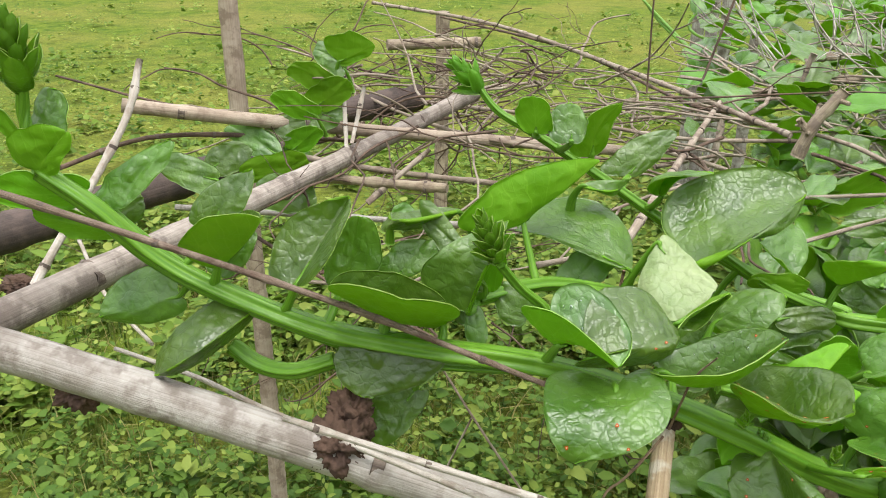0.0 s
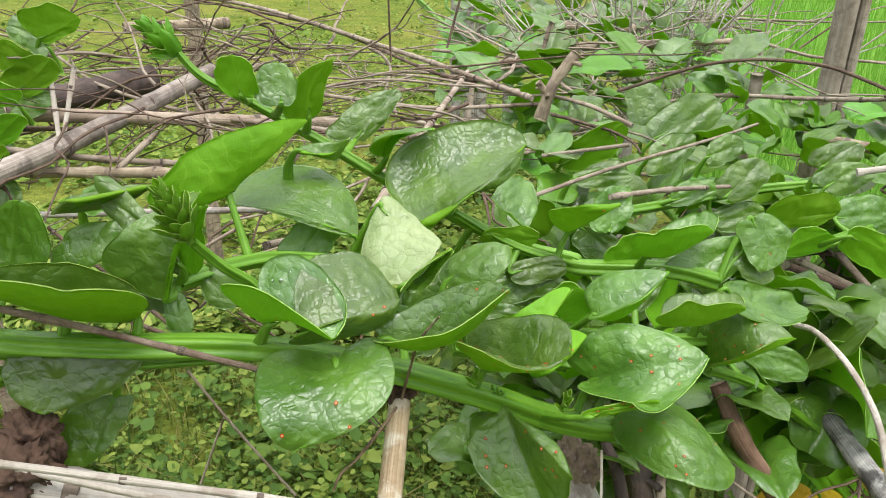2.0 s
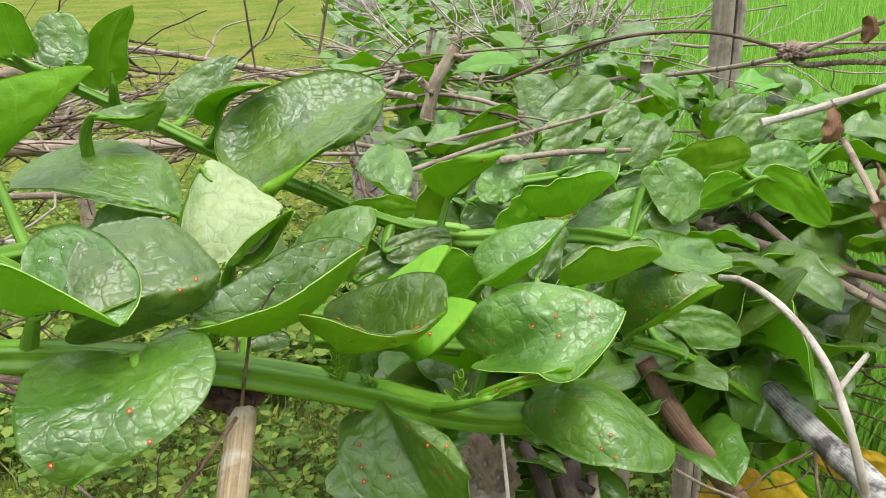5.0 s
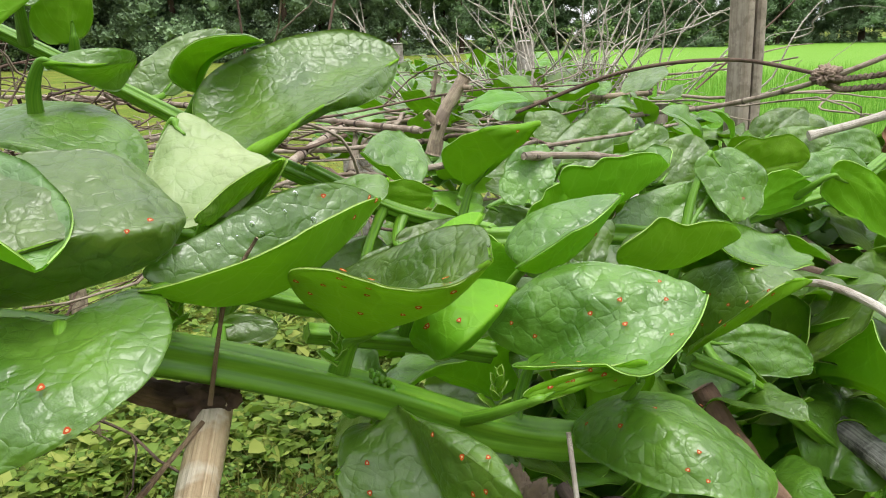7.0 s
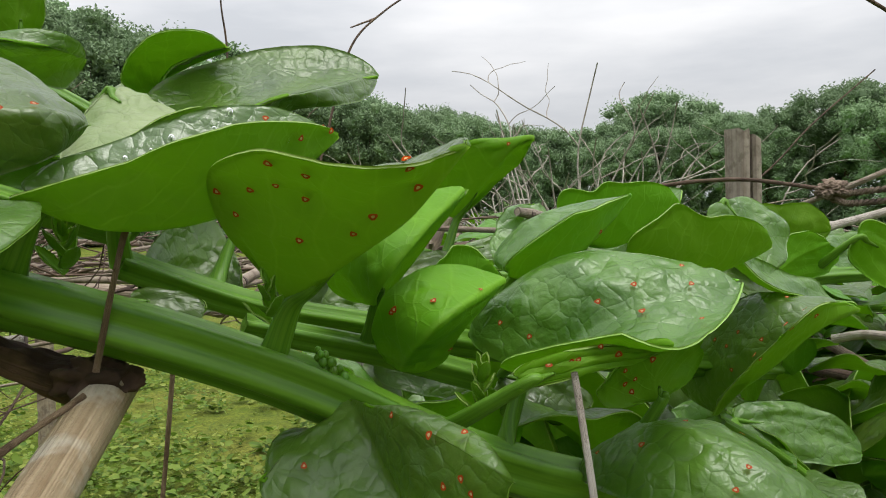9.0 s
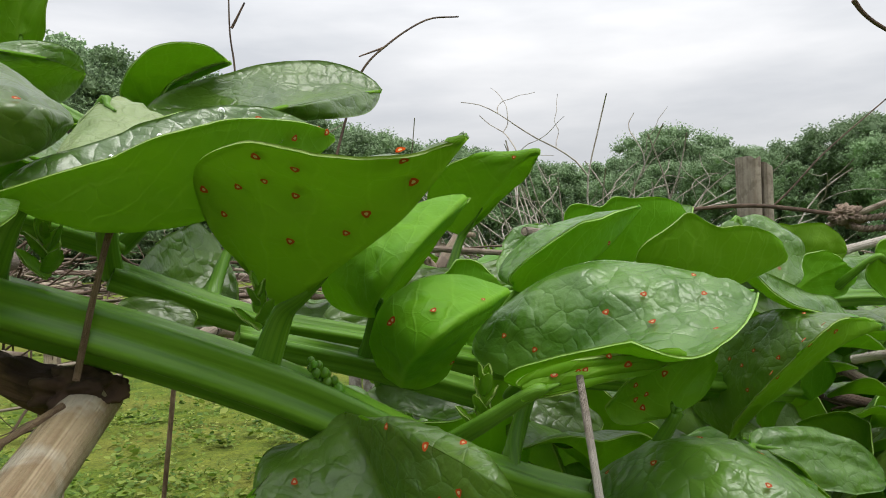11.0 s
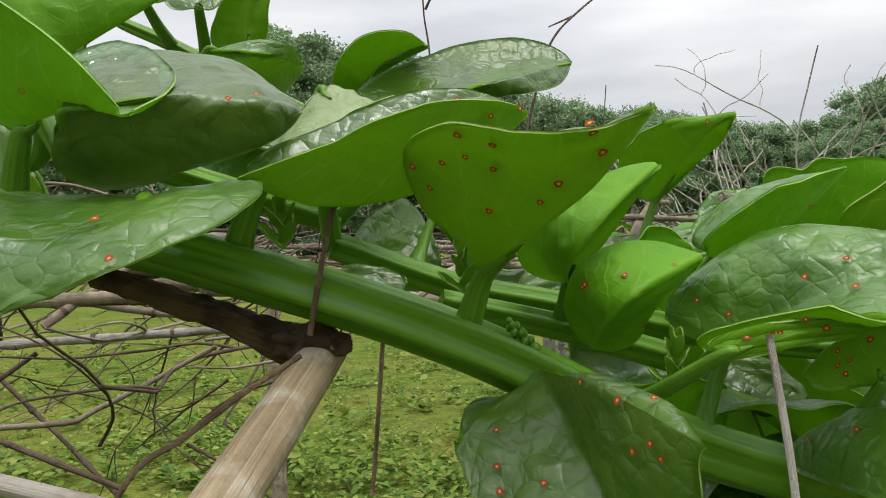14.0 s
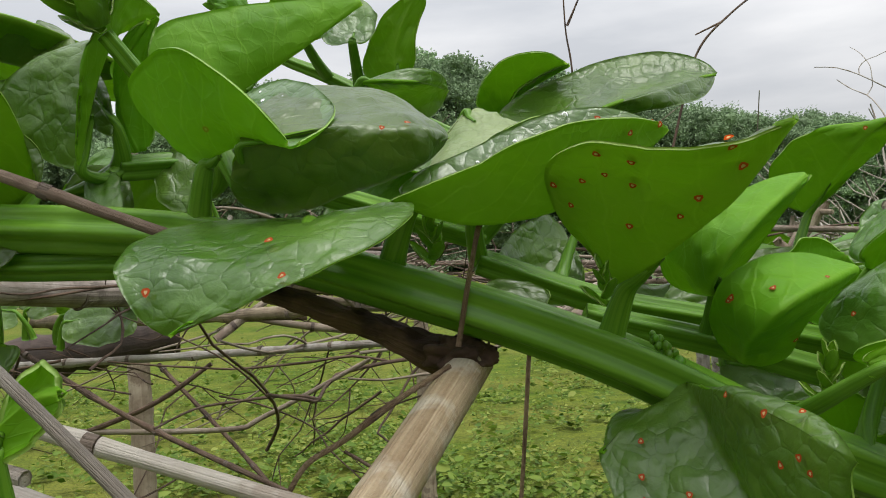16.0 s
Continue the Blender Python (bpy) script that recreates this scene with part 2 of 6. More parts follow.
twig_white = bark_material("bleached_twig", (0.34, 0.30, 0.25), (0.56, 0.52, 0.46), (0.24, 0.20, 0.16), 0.8)
post_wood = bark_material("fence_post_wood", (0.22, 0.18, 0.14), (0.42, 0.37, 0.31), (0.16, 0.13, 0.10), 0.85, along=3.0)
rope_skin = bark_material("old_rope", (0.16, 0.11, 0.08), (0.34, 0.27, 0.21), (0.10, 0.07, 0.055), 0.9)
joint_skin = bark_material("bamboo_joint", (0.09, 0.066, 0.052), (0.24, 0.19, 0.155), (0.06, 0.045, 0.038), 0.8)
dry_cane = bark_material("dry_mottled_cane", (0.13, 0.085, 0.06), (0.34, 0.27, 0.21), (0.10, 0.06, 0.045), 0.8)
mud_skin = bark_material("dried_mud", (0.050, 0.030, 0.021), (0.150, 0.090, 0.060), (0.032, 0.019, 0.014), 0.9)
dry_leaf = bark_material("dry_leaf", (0.20, 0.10, 0.05), (0.36, 0.21, 0.12), (0.12, 0.06, 0.03), 0.8)


# ---- mesh helpers ----
def unit(a):
    a = np.array(a, float)
    return a / (np.linalg.norm(a) + 1e-9)


def mesh_object(name, verts, faces, mats, parent=None, label="", uvs=None, slots=None, smooth=True):
    me = bpy.data.meshes.new(name)
    me.from_pydata([tuple(v) for v in verts], [], faces)
    for m in mats:
        me.materials.append(m)
    if slots is not None:
        me.polygons.foreach_set("material_index", slots)
    if smooth:
        me.polygons.foreach_set("use_smooth", [True] * len(me.polygons))
    if uvs is not None:
        layer = me.uv_layers.new(name="UVMap")
        flat = np.array(uvs, dtype=np.float32)
        idx = np.empty(len(me.loops), dtype=np.int32)
        me.loops.foreach_get("vertex_index", idx)
        layer.data.foreach_set("uv", flat[idx].ravel())
    me.update()
    ob = new(name, me)
    if parent is not None:
        ob.parent = parent
    if label:
        tagged(ob, label)
    return ob


def thing(name, label, category, group="", at=(0, 0, 0)):
    ob = tagged(new(name), label, category, group)
    ob.empty_display_size = 0.05
    return ob


def spline(points, steps):
    """Points along a Catmull-Rom curve."""
    p = [np.array(q, float) for q in points]
    if len(p) == 2:
        return [p[0] + (p[1] - p[0]) * i / steps for i in range(steps + 1)]
    p = [2 * p[0] - p[1]] + p + [2 * p[-1] - p[-2]]
    out = []
    for i in range(1, len(p) - 2):
        a, b, c, d = p[i - 1 : i + 3]
        for j in range(steps):
            t = j / steps
            out.append(0.5 * (2 * b + (c - a) * t + (2 * a - 5 * b + 4 * c - d) * t * t + (3 * b - a - 3 * c + d) * t ** 3))
    out.append(p[-2])
    return out


def tube_data(points, r0, r1, sides=10, steps=6, ribs=0, rib_depth=0.0, node_gap=0.0, node_size=0.0, wobble=0.0, rate=60.0, flat=1.0, hollow=False, seed=0):
    """Vertices, faces and coordinates of a swept tube: round, ribbed, or with the swollen nodes of a cane."""
    rng = random.Random(seed)
    path = spline(points, steps)
    if node_gap:
        dense = []
        for a, b in zip(path, path[1:]):
            n = max(1, int(np.linalg.norm(b - a) / 0.012))
            dense += [a + (b - a) * i / n for i in range(n)]
        path = dense + [path[-1]]
    n = len(path)
    verts, uvs, faces = [], [], []
    length = 0.0
    up = np.array((0.13, 0.31, 0.94))
    offset = rng.random() * 10
    for i, c in enumerate(path):
        tan = path[min(i + 1, n - 1)] - path[max(i - 1, 0)]
        tan = tan / (np.linalg.norm(tan) + 1e-9)
        if abs(tan @ up) > 0.97:
            up = np.array((0.9, 0.1, 0.2))
        s = np.cross(tan, up)
        s /= np.linalg.norm(s)
        w = np.cross(s, tan)
        if i:
            length += np.linalg.norm(c - path[i - 1])
        r = r0 + (r1 - r0) * i / max(1, n - 1)
        if node_gap:
            d = abs(((length + offset * 0.01) / node_gap) % 1.0 - 0.5) * node_gap
            r *= 1 + node_size * math.exp(-((d / 0.006) ** 2))
        for j in range(sides):
            th = 2 * math.pi * j / sides
            rr = r * (1 + rib_depth * math.cos(ribs * th + length * 9)) if ribs else r
            if wobble:
                rr *= 1 + wobble * noise.noise(Vector((c[0] * rate + math.cos(th) * rate / 60, c[1] * rate + math.sin(th) * rate / 60, c[2] * rate + offset)))
            verts.append(c + s * math.cos(th) * rr + w * math.sin(th) * rr * flat)
            uvs.append((j / sides * 2 if j <= sides / 2 else 2 - 2 * j / sides, length * 8))
    for i in range(n - 1):
        for j in range(sides):
            k = (j + 1) % sides
            faces.append((i * sides + j, i * sides + k, (i + 1) * sides + k, (i + 1) * sides + j))
    for ring, flip in ((0, True), (n - 1, False)):
        base = ring * sides
        c = path[ring]
        tan = path[1] - path[0] if ring == 0 else path[-2] - path[-1]
        tan = tan / (np.linalg.norm(tan) + 1e-9)
        deep = c + tan * (r0 * 1.5 if hollow else -r0 * 0.15)
        inner = len(verts)
        for j in range(sides):
            verts.append(c + (np.array(verts[base + j]) - c) * (0.72 if hollow else 0.6) + tan * (0 if hollow else -r0 * 0.1))
            uvs.append((0.5, length * 8 + 0.3))
        verts.append(deep)
        uvs.append((0.5, 0.2))
        for j in range(sides):
            k = (j + 1) % sides
            q = (base + j, inner + j, inner + k, base + k)
            faces.append(q if not flip else q[::-1])
            t = (inner + j, len(verts) - 1, inner + k)
            faces.append(t if not flip else t[::-1])
    return verts, faces, uvs


def tube(name, points, r0, r1, mat, parent=None, label="", **kw):
    v, f, u = tube_data(points, r0, r1, **kw)
    return mesh_object(name, v, f, [mat], parent, label, u)


def joined(chunks):
    V, F, U = [], [], []
    for v, f, u in chunks:
        o = len(V)
        V += list(v)
        U += list(u)
        F += [tuple(i + o for i in q) for q in f]
    return V, F, U


SKINS = {"green": (leaf_top, leaf_under), "spotted": (spot_top, spot_under), "pale": (pale_skin, pale_skin), "wet": (wet_top, spot_under), "young": (young_or_lit_top, leaf_under), "yellow": (yellow_skin, yellow_skin)}


def blade_surface(B, T, M, L, R, lobe=0.22, bulge=0.10, wave=0.03, seed=0, full=(2.5, 2.5), fan=((0, 0, 0), (0, 0, 0))):
    """A function from (s along the midrib, w across) to a place on the blade.
    The two halves may bulge, fill out and fan apart differently."""
    B, T, M, L, R = (np.array(p, float) for p in (B, T, M, L, R))
    C = 2 * M - 0.5 * (B + T)
    bulges = bulge if isinstance(bulge, tuple) else (bulge, bulge)
    fans = [np.array(f, float) for f in fan]

    def midrib(s):
        return B * (1 - s) ** 2 + 2 * C * s * (1 - s) + T * s * s

    size = np.linalg.norm(T - B)
    root = midrib(0.40)
    VL, VR = L - root, R - root
    n = np.cross(R - L, T - B)
    n /= np.linalg.norm(n) + 1e-9
    axis = (T - B) / (size + 1e-9)
    rng = random.Random(seed)
    ph = [rng.random() * 6.3 for _ in range(4)]
    edge = 0.4 if wave == 0 else 1.0

    def profile(s, e):
        if s < 0.34:
            return max(0.0, 1 - (1 - s / 0.34) ** 2.2) ** 0.5
        x = (s - 0.34) / 0.66
        return max(0.0, 1 - x ** e) ** (0.62 + 0.3 * (2.1 - e)) * (1 - 0.06 * x)

    def place(s, w):
        k = 0 if w < 0 else 1
        p = profile(s, full[k])
        p *= 1 + edge * (0.045 * math.sin(11 * s + ph[2] + (2 if w < 0 else 0)) + 0.025 * math.sin(23 * s + ph[3] - w))
        V = VR if k else VL
        a = abs(w)
        q = midrib(s) + V * (a * p)
        q = q - axis * (lobe * size * p * max(0.0, 1 - s / 0.34) * a)
        q = q + fans[k] * ((s - 0.4) * a * p)
        wide = np.linalg.norm(V)
        q = q + n * (bulges[k] * wide * p * (a - a * a) * 2.2)
        ripple = max(wave, 0.006)
        q = q + n * (ripple * size * a * a * p * (math.sin(7 * s + ph[0] + (2.5 if w < 0 else 0)) + 0.6 * math.sin(15 * s + ph[1] + w)))
        q = q + n * (0.010 * size * p * (math.sin(9 * s + 4 * w + ph[2]) * math.sin(6 * w + ph[3])))
        return q, w * p

    return place


def blister(q):
    """Height of the puckered skin at a place: broad soft pillows with shallow dips round them."""
    q = Vector(q)
    d = noise.voronoi(q + Vector((0.4 * noise.noise(q), 0.4 * noise.noise(q + Vector((7, 3, 1))), 0.0)))[0]
    e = min(1.0, (d[1] - d[0]) * 1.3)
    return 0.8 * e * e * (3 - 2 * e) + 0.9 * noise.noise(q * 0.6)


def blade_data(place, ns=18, nw=12, thick=0.0006, pucker=0.0, seed=0, cell=0.011):
    top, uv = [], []
    for i in range(ns + 1):
        s = min(0.999, max(0.0, (i / ns) ** 1.15))
        for j in range(nw + 1):
            q, u = place(s, -1 + 2 * j / nw)
            top.append(q)
            uv.append((u, s))
    top = np.array(top).reshape(ns + 1, nw + 1, 3)
    ds = np.gradient(top, axis=0)
    dw = np.gradient(top, axis=1)
    nr = np.cross(dw, ds)
    ln = np.linalg.norm(nr, axis=2, keepdims=True)
    nr = np.where(ln > 1e-12, nr / (ln + 1e-12), 0)
    if pucker:
        high = np.zeros((ns + 1, nw + 1, 1))
        for i in range(ns + 1):
            for j in range(nw + 1):
                u, s = uv[i * (nw + 1) + j]
                calm = min(1.0, abs(u) * 5 + 0.15) * min(1.0, (1 - abs(-1 + 2 * j / nw)) * 4 + 0.25)
                high[i, j, 0] = blister(top[i, j] / cell + seed * 7.3) * calm
        top = top + nr * (high - 0.5) * pucker
        ds = np.gradient(top, axis=0)
        dw = np.gradient(top, axis=1)
        nr = np.cross(dw, ds)
        ln = np.linalg.norm(nr, axis=2, keepdims=True)
        nr = np.where(ln > 1e-12, nr / (ln + 1e-12), 0)
    low = top - nr * thick
    m = (ns + 1) * (nw + 1)
    verts = list(top.reshape(-1, 3)) + list(low.reshape(-1, 3))
    faces, slots = [], []
    ix = lambda i, j: i * (nw + 1) + j
    for i in range(ns):
        for j in range(nw):
            q = (ix(i, j), ix(i, j + 1), ix(i + 1, j + 1), ix(i + 1, j))
            faces += [q, tuple(m + k for k in reversed(q))]
            slots += [0, 1]
    for i in range(ns):
        for j, flip in ((0, True), (nw, False)):
            q = (ix(i, j), ix(i + 1, j), m + ix(i + 1, j), m + ix(i, j))
            faces.append(q[::-1] if flip else q)
            slots.append(2)
    return verts, faces, uv + uv, slots


leaf_count = [0]


def leaf(parent, B, T, M, L, R, look_of="green", stalk=None, lobe=0.22, bulge=0.10, wave=0.03, label="", drops=0, stalk_r=0.0031, full=(2.5, 2.5), spots=(), fan=((0, 0, 0), (0, 0, 0))):
    """One leaf of a vine from the ends and middle of its midrib and its two widest edge points, with a stalk to the stem."""
    leaf_count[0] += 1
    place = blade_surface(B, T, M, L, R, lobe, bulge, wave, leaf_count[0], full, fan)
    size = np.linalg.norm(np.array(T) - np.array(B))
    fineness = 3 if wave == 0 else (2 if size > 0.035 else 1)
    v, f, u, sl = blade_data(place, 20 * fineness, 13 * fineness + (fineness % 2), 0.0007, {"young": 0.0006, "pale": 0.0022}.get(look_of, 0.0014), leaf_count[0])
    ob = mesh_object("leaf", v, f, list(SKINS[look_of]) + [leaf_rim], parent, label, u, sl)
    if stalk is not None:
        B, M = np.array(B), np.array(M)
        a = np.array(stalk)
        if np.linalg.norm(a - B) > 0.014:
            d = (a + B) / 2 + (B - M) * 0.06
            low = -unit(np.cross(np.array(R) - np.array(L), np.array(T) - B)) * 0.0022
            tube("leaf_stalk", [a, d + low, B + low * 0.6, B * 0.80 + M * 0.20 + low * 0.5, B * 0.55 + M * 0.45 + low * 0.3], stalk_r * 1.35, stalk_r * 0.22, stem_skin, ob, sides=10, steps=5, flat=0.75)
    for s, w, r in spots:
        rust_spot(ob, place, s, w, r)
    if drops:
        water_drops(ob, place, drops, leaf_count[0])
    return ob


def water_material():
    k = Mat("water")
    g = k.n.new("ShaderNodeBsdfPrincipled")
    g.inputs["Transmission Weight"].default_value = 1.0
    g.inputs["Roughness"].default_value = 0.02
    g.inputs["IOR"].default_value = 1.33
    k.l.new(g.outputs[0], k.out.inputs["Surface"])
    return k.m


water = water_material()


def water_drops(leaf_ob, place, count, seed):
    rng = random.Random(seed + 500)
    for _ in range(count):
        V, F = [], []
        s, w = rng.uniform(0.08, 0.9), rng.uniform(-0.9, 0.9)
        c, _u = place(s, w)
        a, b = place(s + 0.01, w)[0] - c, place(s, w + 0.02)[0] - c
        nn = unit(np.cross(b, a))
        a = unit(a)
        b = np.cross(a, nn)
        r = rng.choice((0.0004, 0.0006, 0.0008, 0.0010, 0.0014)) * rng.uniform(0.8, 1.2)
        e = rng.uniform(0.6, 1.0)
        for rr, h in ((1, -0.05), (0.82, 0.17), (0.45, 0.27)):
            for j in range(9):
                th = j * 2 * math.pi / 9
                V.append(c + (a * math.cos(th) * e + b * math.sin(th)) * r * rr + nn * (h * r + 0.0003))
        V.append(c + nn * (r * 0.30 + 0.0003))
        for ring in range(2):
            for j in range(9):
                k = (j + 1) % 9
                F.append((ring * 9 + j, ring * 9 + k, ring * 9 + 9 + k, ring * 9 + 9 + j))
        F += [(18 + j, 18 + (j + 1) % 9, 27) for j in range(9)]
        mesh_object("water_drop", V, F, [water], leaf_ob)


def spot_material(name, col):
    k = Mat(name)
    n = k.noise(k.coord("Object"), 700, 3)
    return k.surface(k.mix(n, col, tuple(c * 0.6 for c in col)), 0.6, None, spec=0.3, translucent=(0.4, tuple(min(1.0, c * 1.6) for c in col)))


rust_ring, rust_heart = spot_material("rust_ring", (0.55, 0.075, 0.010)), spot_material("rust_heart", (0.80, 0.52, 0.28))


def rust_spot(leaf_ob, place, s, w, r):
    """A red-brown disease spot with a pale heart, lying on both faces of a blade."""
    c = place(s, w)[0]
    a, b = place(s + 0.01, w)[0] - c, place(s, w + 0.02)[0] - c
    nn = unit(np.cross(b, a))
    a = unit(a)
    b = np.cross(a, nn)
    V, F, S = [], [], []
    for lift in (0.0011, -0.0019):
        o = len(V)
        for rr in (1.0, 0.42):
            for j in range(10):
                th = j * math.pi / 5
                q = r * rr * (1 + 0.16 * math.sin(3 * th + s * 40))
                V.append(c + (a * math.cos(th) + b * math.sin(th) * 0.85) * q + nn * lift)
        V.append(c + nn * lift)
        for j in range(10):
            k = (j + 1) % 10
            quad, tri = (o + j, o + k, o + 10 + k, o + 10 + j), (o + 10 + j, o + 10 + k, o + 20)
            F += [quad if lift > 0 else quad[::-1], tri if lift > 0 else tri[::-1]]
            S += [0, 1]
    mesh_object("rust_spot", V, F, [rust_ring, rust_heart], leaf_ob, "red-brown rust spot", None, S, False)


# ---- trellis poles, canes and sticks ----
def pole(name, points, r0, r1, mat, kind, label):
    opts = {"node": dict(sides=12, node_gap=0.16 if r0 > 0.008 else 0.07, node_size=0.12 if r0 > 0.008 else 0.35, wobble=0.06, hollow=r0 > 0.008),
            "charred": dict(sides=18, steps=40, wobble=0.22, rate=45), "smooth": dict(sides=20, steps=14, wobble=0.05, hollow=True), "rough": dict(sides=12, steps=14, wobble=0.28), "knotty": dict(sides=16, steps=40, wobble=0.6, rate=130), "plain": dict(sides=7, steps=10, wobble=0.15)}[kind]
    p = [np.array(q) for q in points]
    ob = tube(name, p, r0, r1, mat, None, "", seed=len(bpy.data.objects), **opts)
    if kind == "node":
        shift = random.Random(len(bpy.data.objects) - 1).random() * 0.1
        path, run, gap = spline(p, 60), 0.0, 0.16 if r0 > 0.008 else 0.07
        for i, (a, c) in enumerate(zip(path, path[1:])):
            step = np.linalg.norm(c - a)
            k = math.floor((run + shift) / gap - 0.5) + 1
            at = (k + 0.5) * gap - shift
            if run <= at < run + step:
                d, r = (c - a) / step, r0 + (r1 - r0) * i / len(path)
                w = 0.004 if r0 > 0.008 else 0.0018
                q = a + d * (at - run)
                tube("joint", [q - d * w, q - d * w * 0.4, q + d * w * 0.4, q + d * w], r * (1.10 if r0 > 0.008 else 1.32), r * (1.07 if r0 > 0.008 else 1.28), joint_skin, ob, "dark joint ring", sides=12, steps=2, wobble=0.35)
            run += step
    if kind == "rough" and r0 < 0.02:
        r = random.Random(int(abs(p[0][0]) * 1e4))
        path = spline(p, 20)
        for k in range(3):
            i = r.randrange(3, len(path) - 3)
            d = unit(path[i + 1] - path[i])
            out = unit(np.cross(d, (r.gauss(0, 1), r.gauss(0, 1), r.gauss(0, 1))) + d * 0.5)
            tube("side_stub", [path[i], path[i] + out * r0 * 1.2, path[i] + out * r0 * r.uniform(1.8, 3.0)], r0 * 0.45, r0 * 0.28, mat, ob, "broken side stub", sides=8, steps=4, wobble=0.3)
    return tagged(ob, label, "pole" if r0 > 0.008 else "stick", "trellis sticks")


pole("bamboo_pole", [(-0.313, 0.420, 1.078), (-0.216, 0.425, 1.049), (-0.066, 0.432, 0.999), (0.143, 0.445, 0.924)], 0.0135, 0.014, bamboo_grey, "node", "weathered grey bamboo pole lying along the trellis front")
pole("bamboo_pole", [(-0.271, 0.410, 1.081), (-0.278, 0.450, 1.068), (-0.168, 1.000, 1.017), (-0.021, 1.250, 1.051)], 0.0130, 0.012, bamboo_brown, "node", "grey bamboo pole running back across the trellis")
pole("log", [(-0.659, 0.870, 0.910), (-0.425, 1.090, 0.945), (-0.302, 1.200, 0.958)], 0.026, 0.026, wood_dark, "rough", "dark brown log laid across the trellis")
pole("bamboo_pole", [(-0.431, 0.930, 1.091), (-0.275, 1.000, 1.060), (-0.121, 1.100, 1.024), (0.229, 1.300, 0.954)], 0.0088, 0.0085, bamboo_pale, "node", "pale tan bamboo cane across the trellis")
pole("log", [(-0.262, 1.200, 1.017), (-0.123, 1.340, 1.020)], 0.02, 0.022, wood_dark, "rough", "dark rotten log among dry twigs")
pole("bamboo_pole", [(-0.286, 1.958, 1.000), (-0.065, 2.045, 1.000)], 0.013, 0.013, bamboo_tan, "node", "broken tan bamboo end")
pole("cane", [(-0.359, 0.850, 1.163), (-0.365, 0.800, 1.099), (-0.416, 0.680, 0.970)], 0.0038, 0.0042, bamboo_white, "node", "bleached white cane stick")
pole("cane", [(-0.436, 0.800, 0.967), (-0.355, 0.700, 0.955), (-0.257, 0.600, 0.962)], 0.0022, 0.0018, bamboo_white, "plain", "thin bleached cane lying across the trellis")
pole("cane", [(-0.182, 1.050, 1.093), (-0.169, 1.000, 1.029)], 0.0030, 0.0026, bamboo_white, "node", "white split cane stub")
pole("cane", [(-0.154, 1.050, 1.098), (-0.162, 1.000, 1.035)], 0.0030, 0.0026, bamboo_white, "node", "white split cane stub")
pole("cane", [(-0.270, 0.430, 1.174), (-0.245, 0.432, 1.165), (-0.059, 0.440, 1.106), (0.083, 0.446, 1.051)], 0.0024, 0.0018, dry_cane, "node", "dry brown cane lying over the vine stem")
pole("bamboo_pole", [(0.168, 0.484, 1.006), (0.115, 0.210, 0.925), (0.065, -0.050, 0.850)], 0.0070, 0.0074, bamboo_smooth, "smooth", "smooth tan bamboo pole end tied under the vine")
pole("cane", [(0.677, 1.720, 0.999), (1.163, 1.820, 1.000)], 0.007, 0.006, bamboo_tan, "node", "thick bamboo cane behind the leaves")
pole("branch", [(0.462, 1.200, 0.986), (0.476, 1.200, 1.034), (0.509, 1.200, 1.086)], 0.01, 0.008, bamboo_tan, "rough", "broken forked branch stump")
pole("branch", [(0.472, 1.200, 1.022), (0.454, 1.200, 1.043)], 0.006, 0.005, bamboo_tan, "rough", "short stub of a branch")
pole("branch", [(0.571, 1.600, 1.002), (0.592, 1.600, 1.071)], 0.008, 0.007, twig_pale, "rough", "pale broken stick lying across the trellis")
pole("cane", [(0.290, 0.690, 1.050), (0.424, 0.797, 1.044), (0.600, 0.925, 1.034), (0.700, 1.000, 1.030)], 0.0021, 0.0019, twig_pale, "plain", "thin pale cane over the leaves")
pole("cane", [(0.375, 0.680, 1.057), (0.447, 0.720, 1.047), (0.546, 0.780, 1.026)], 0.0026, 0.0022, twig_pale, "node", "jointed cane among the leaves")
pole("cane", [(0.640, 1.280, 0.981), (0.685, 1.250, 0.997), (0.755, 1.200, 1.020), (0.835, 1.100, 1.038), (0.854, 0.950, 1.075), (0.922, 0.880, 1.116)], 0.0034, 0.0030, twig_pale, "node", "grey trellis cane lying across the trellis")
pole("vine_string", [(0.560, 1.150, 1.040), (0.700, 1.130, 1.085), (0.800, 1.050, 1.098), (0.855, 0.942, 1.080)], 0.0025, 0.0025, twig_brown, "plain", "dry brown creeper string")
pole("cane", [(0.682, 0.770, 1.041), (0.737, 0.750, 1.056), (0.784, 0.720, 1.077), (0.847, 0.700, 1.098)], 0.0036, 0.0036, twig_white, "node", "grey cane pole lying across the trellis")
pole("cane", [(0.909, 1.200, 0.951), (1.125, 1.000, 0.949)], 0.009, 0.009, bamboo_tan, "node", "tan bamboo rail lying across the trellis")
pole("branch", [(0.634, 0.800, 0.833), (0.591, 0.620, 0.854), (0.574, 0.500, 0.854), (0.580, 0.440, 0.845), (0.637, 0.400, 0.788)], 0.0085, 0.0125, wood_burnt, "charred", "charred black and silver branch")
pole("branch", [(0.454, 0.585, 0.919), (0.467, 0.560, 0.883), (0.495, 0.540, 0.839), (0.543, 0.520, 0.763), (0.583, 0.510, 0.698)], 0.0075, 0.0098, wood_brown, "rough", "brown jointed stick leaning under the leaves")
pole("cane", [(0.640, 0.800, 0.935), (0.703, 0.720, 0.915), (0.784, 0.650, 0.873)], 0.0045, 0.0045, twig_pale, "node", "dry cane lying across the trellis")
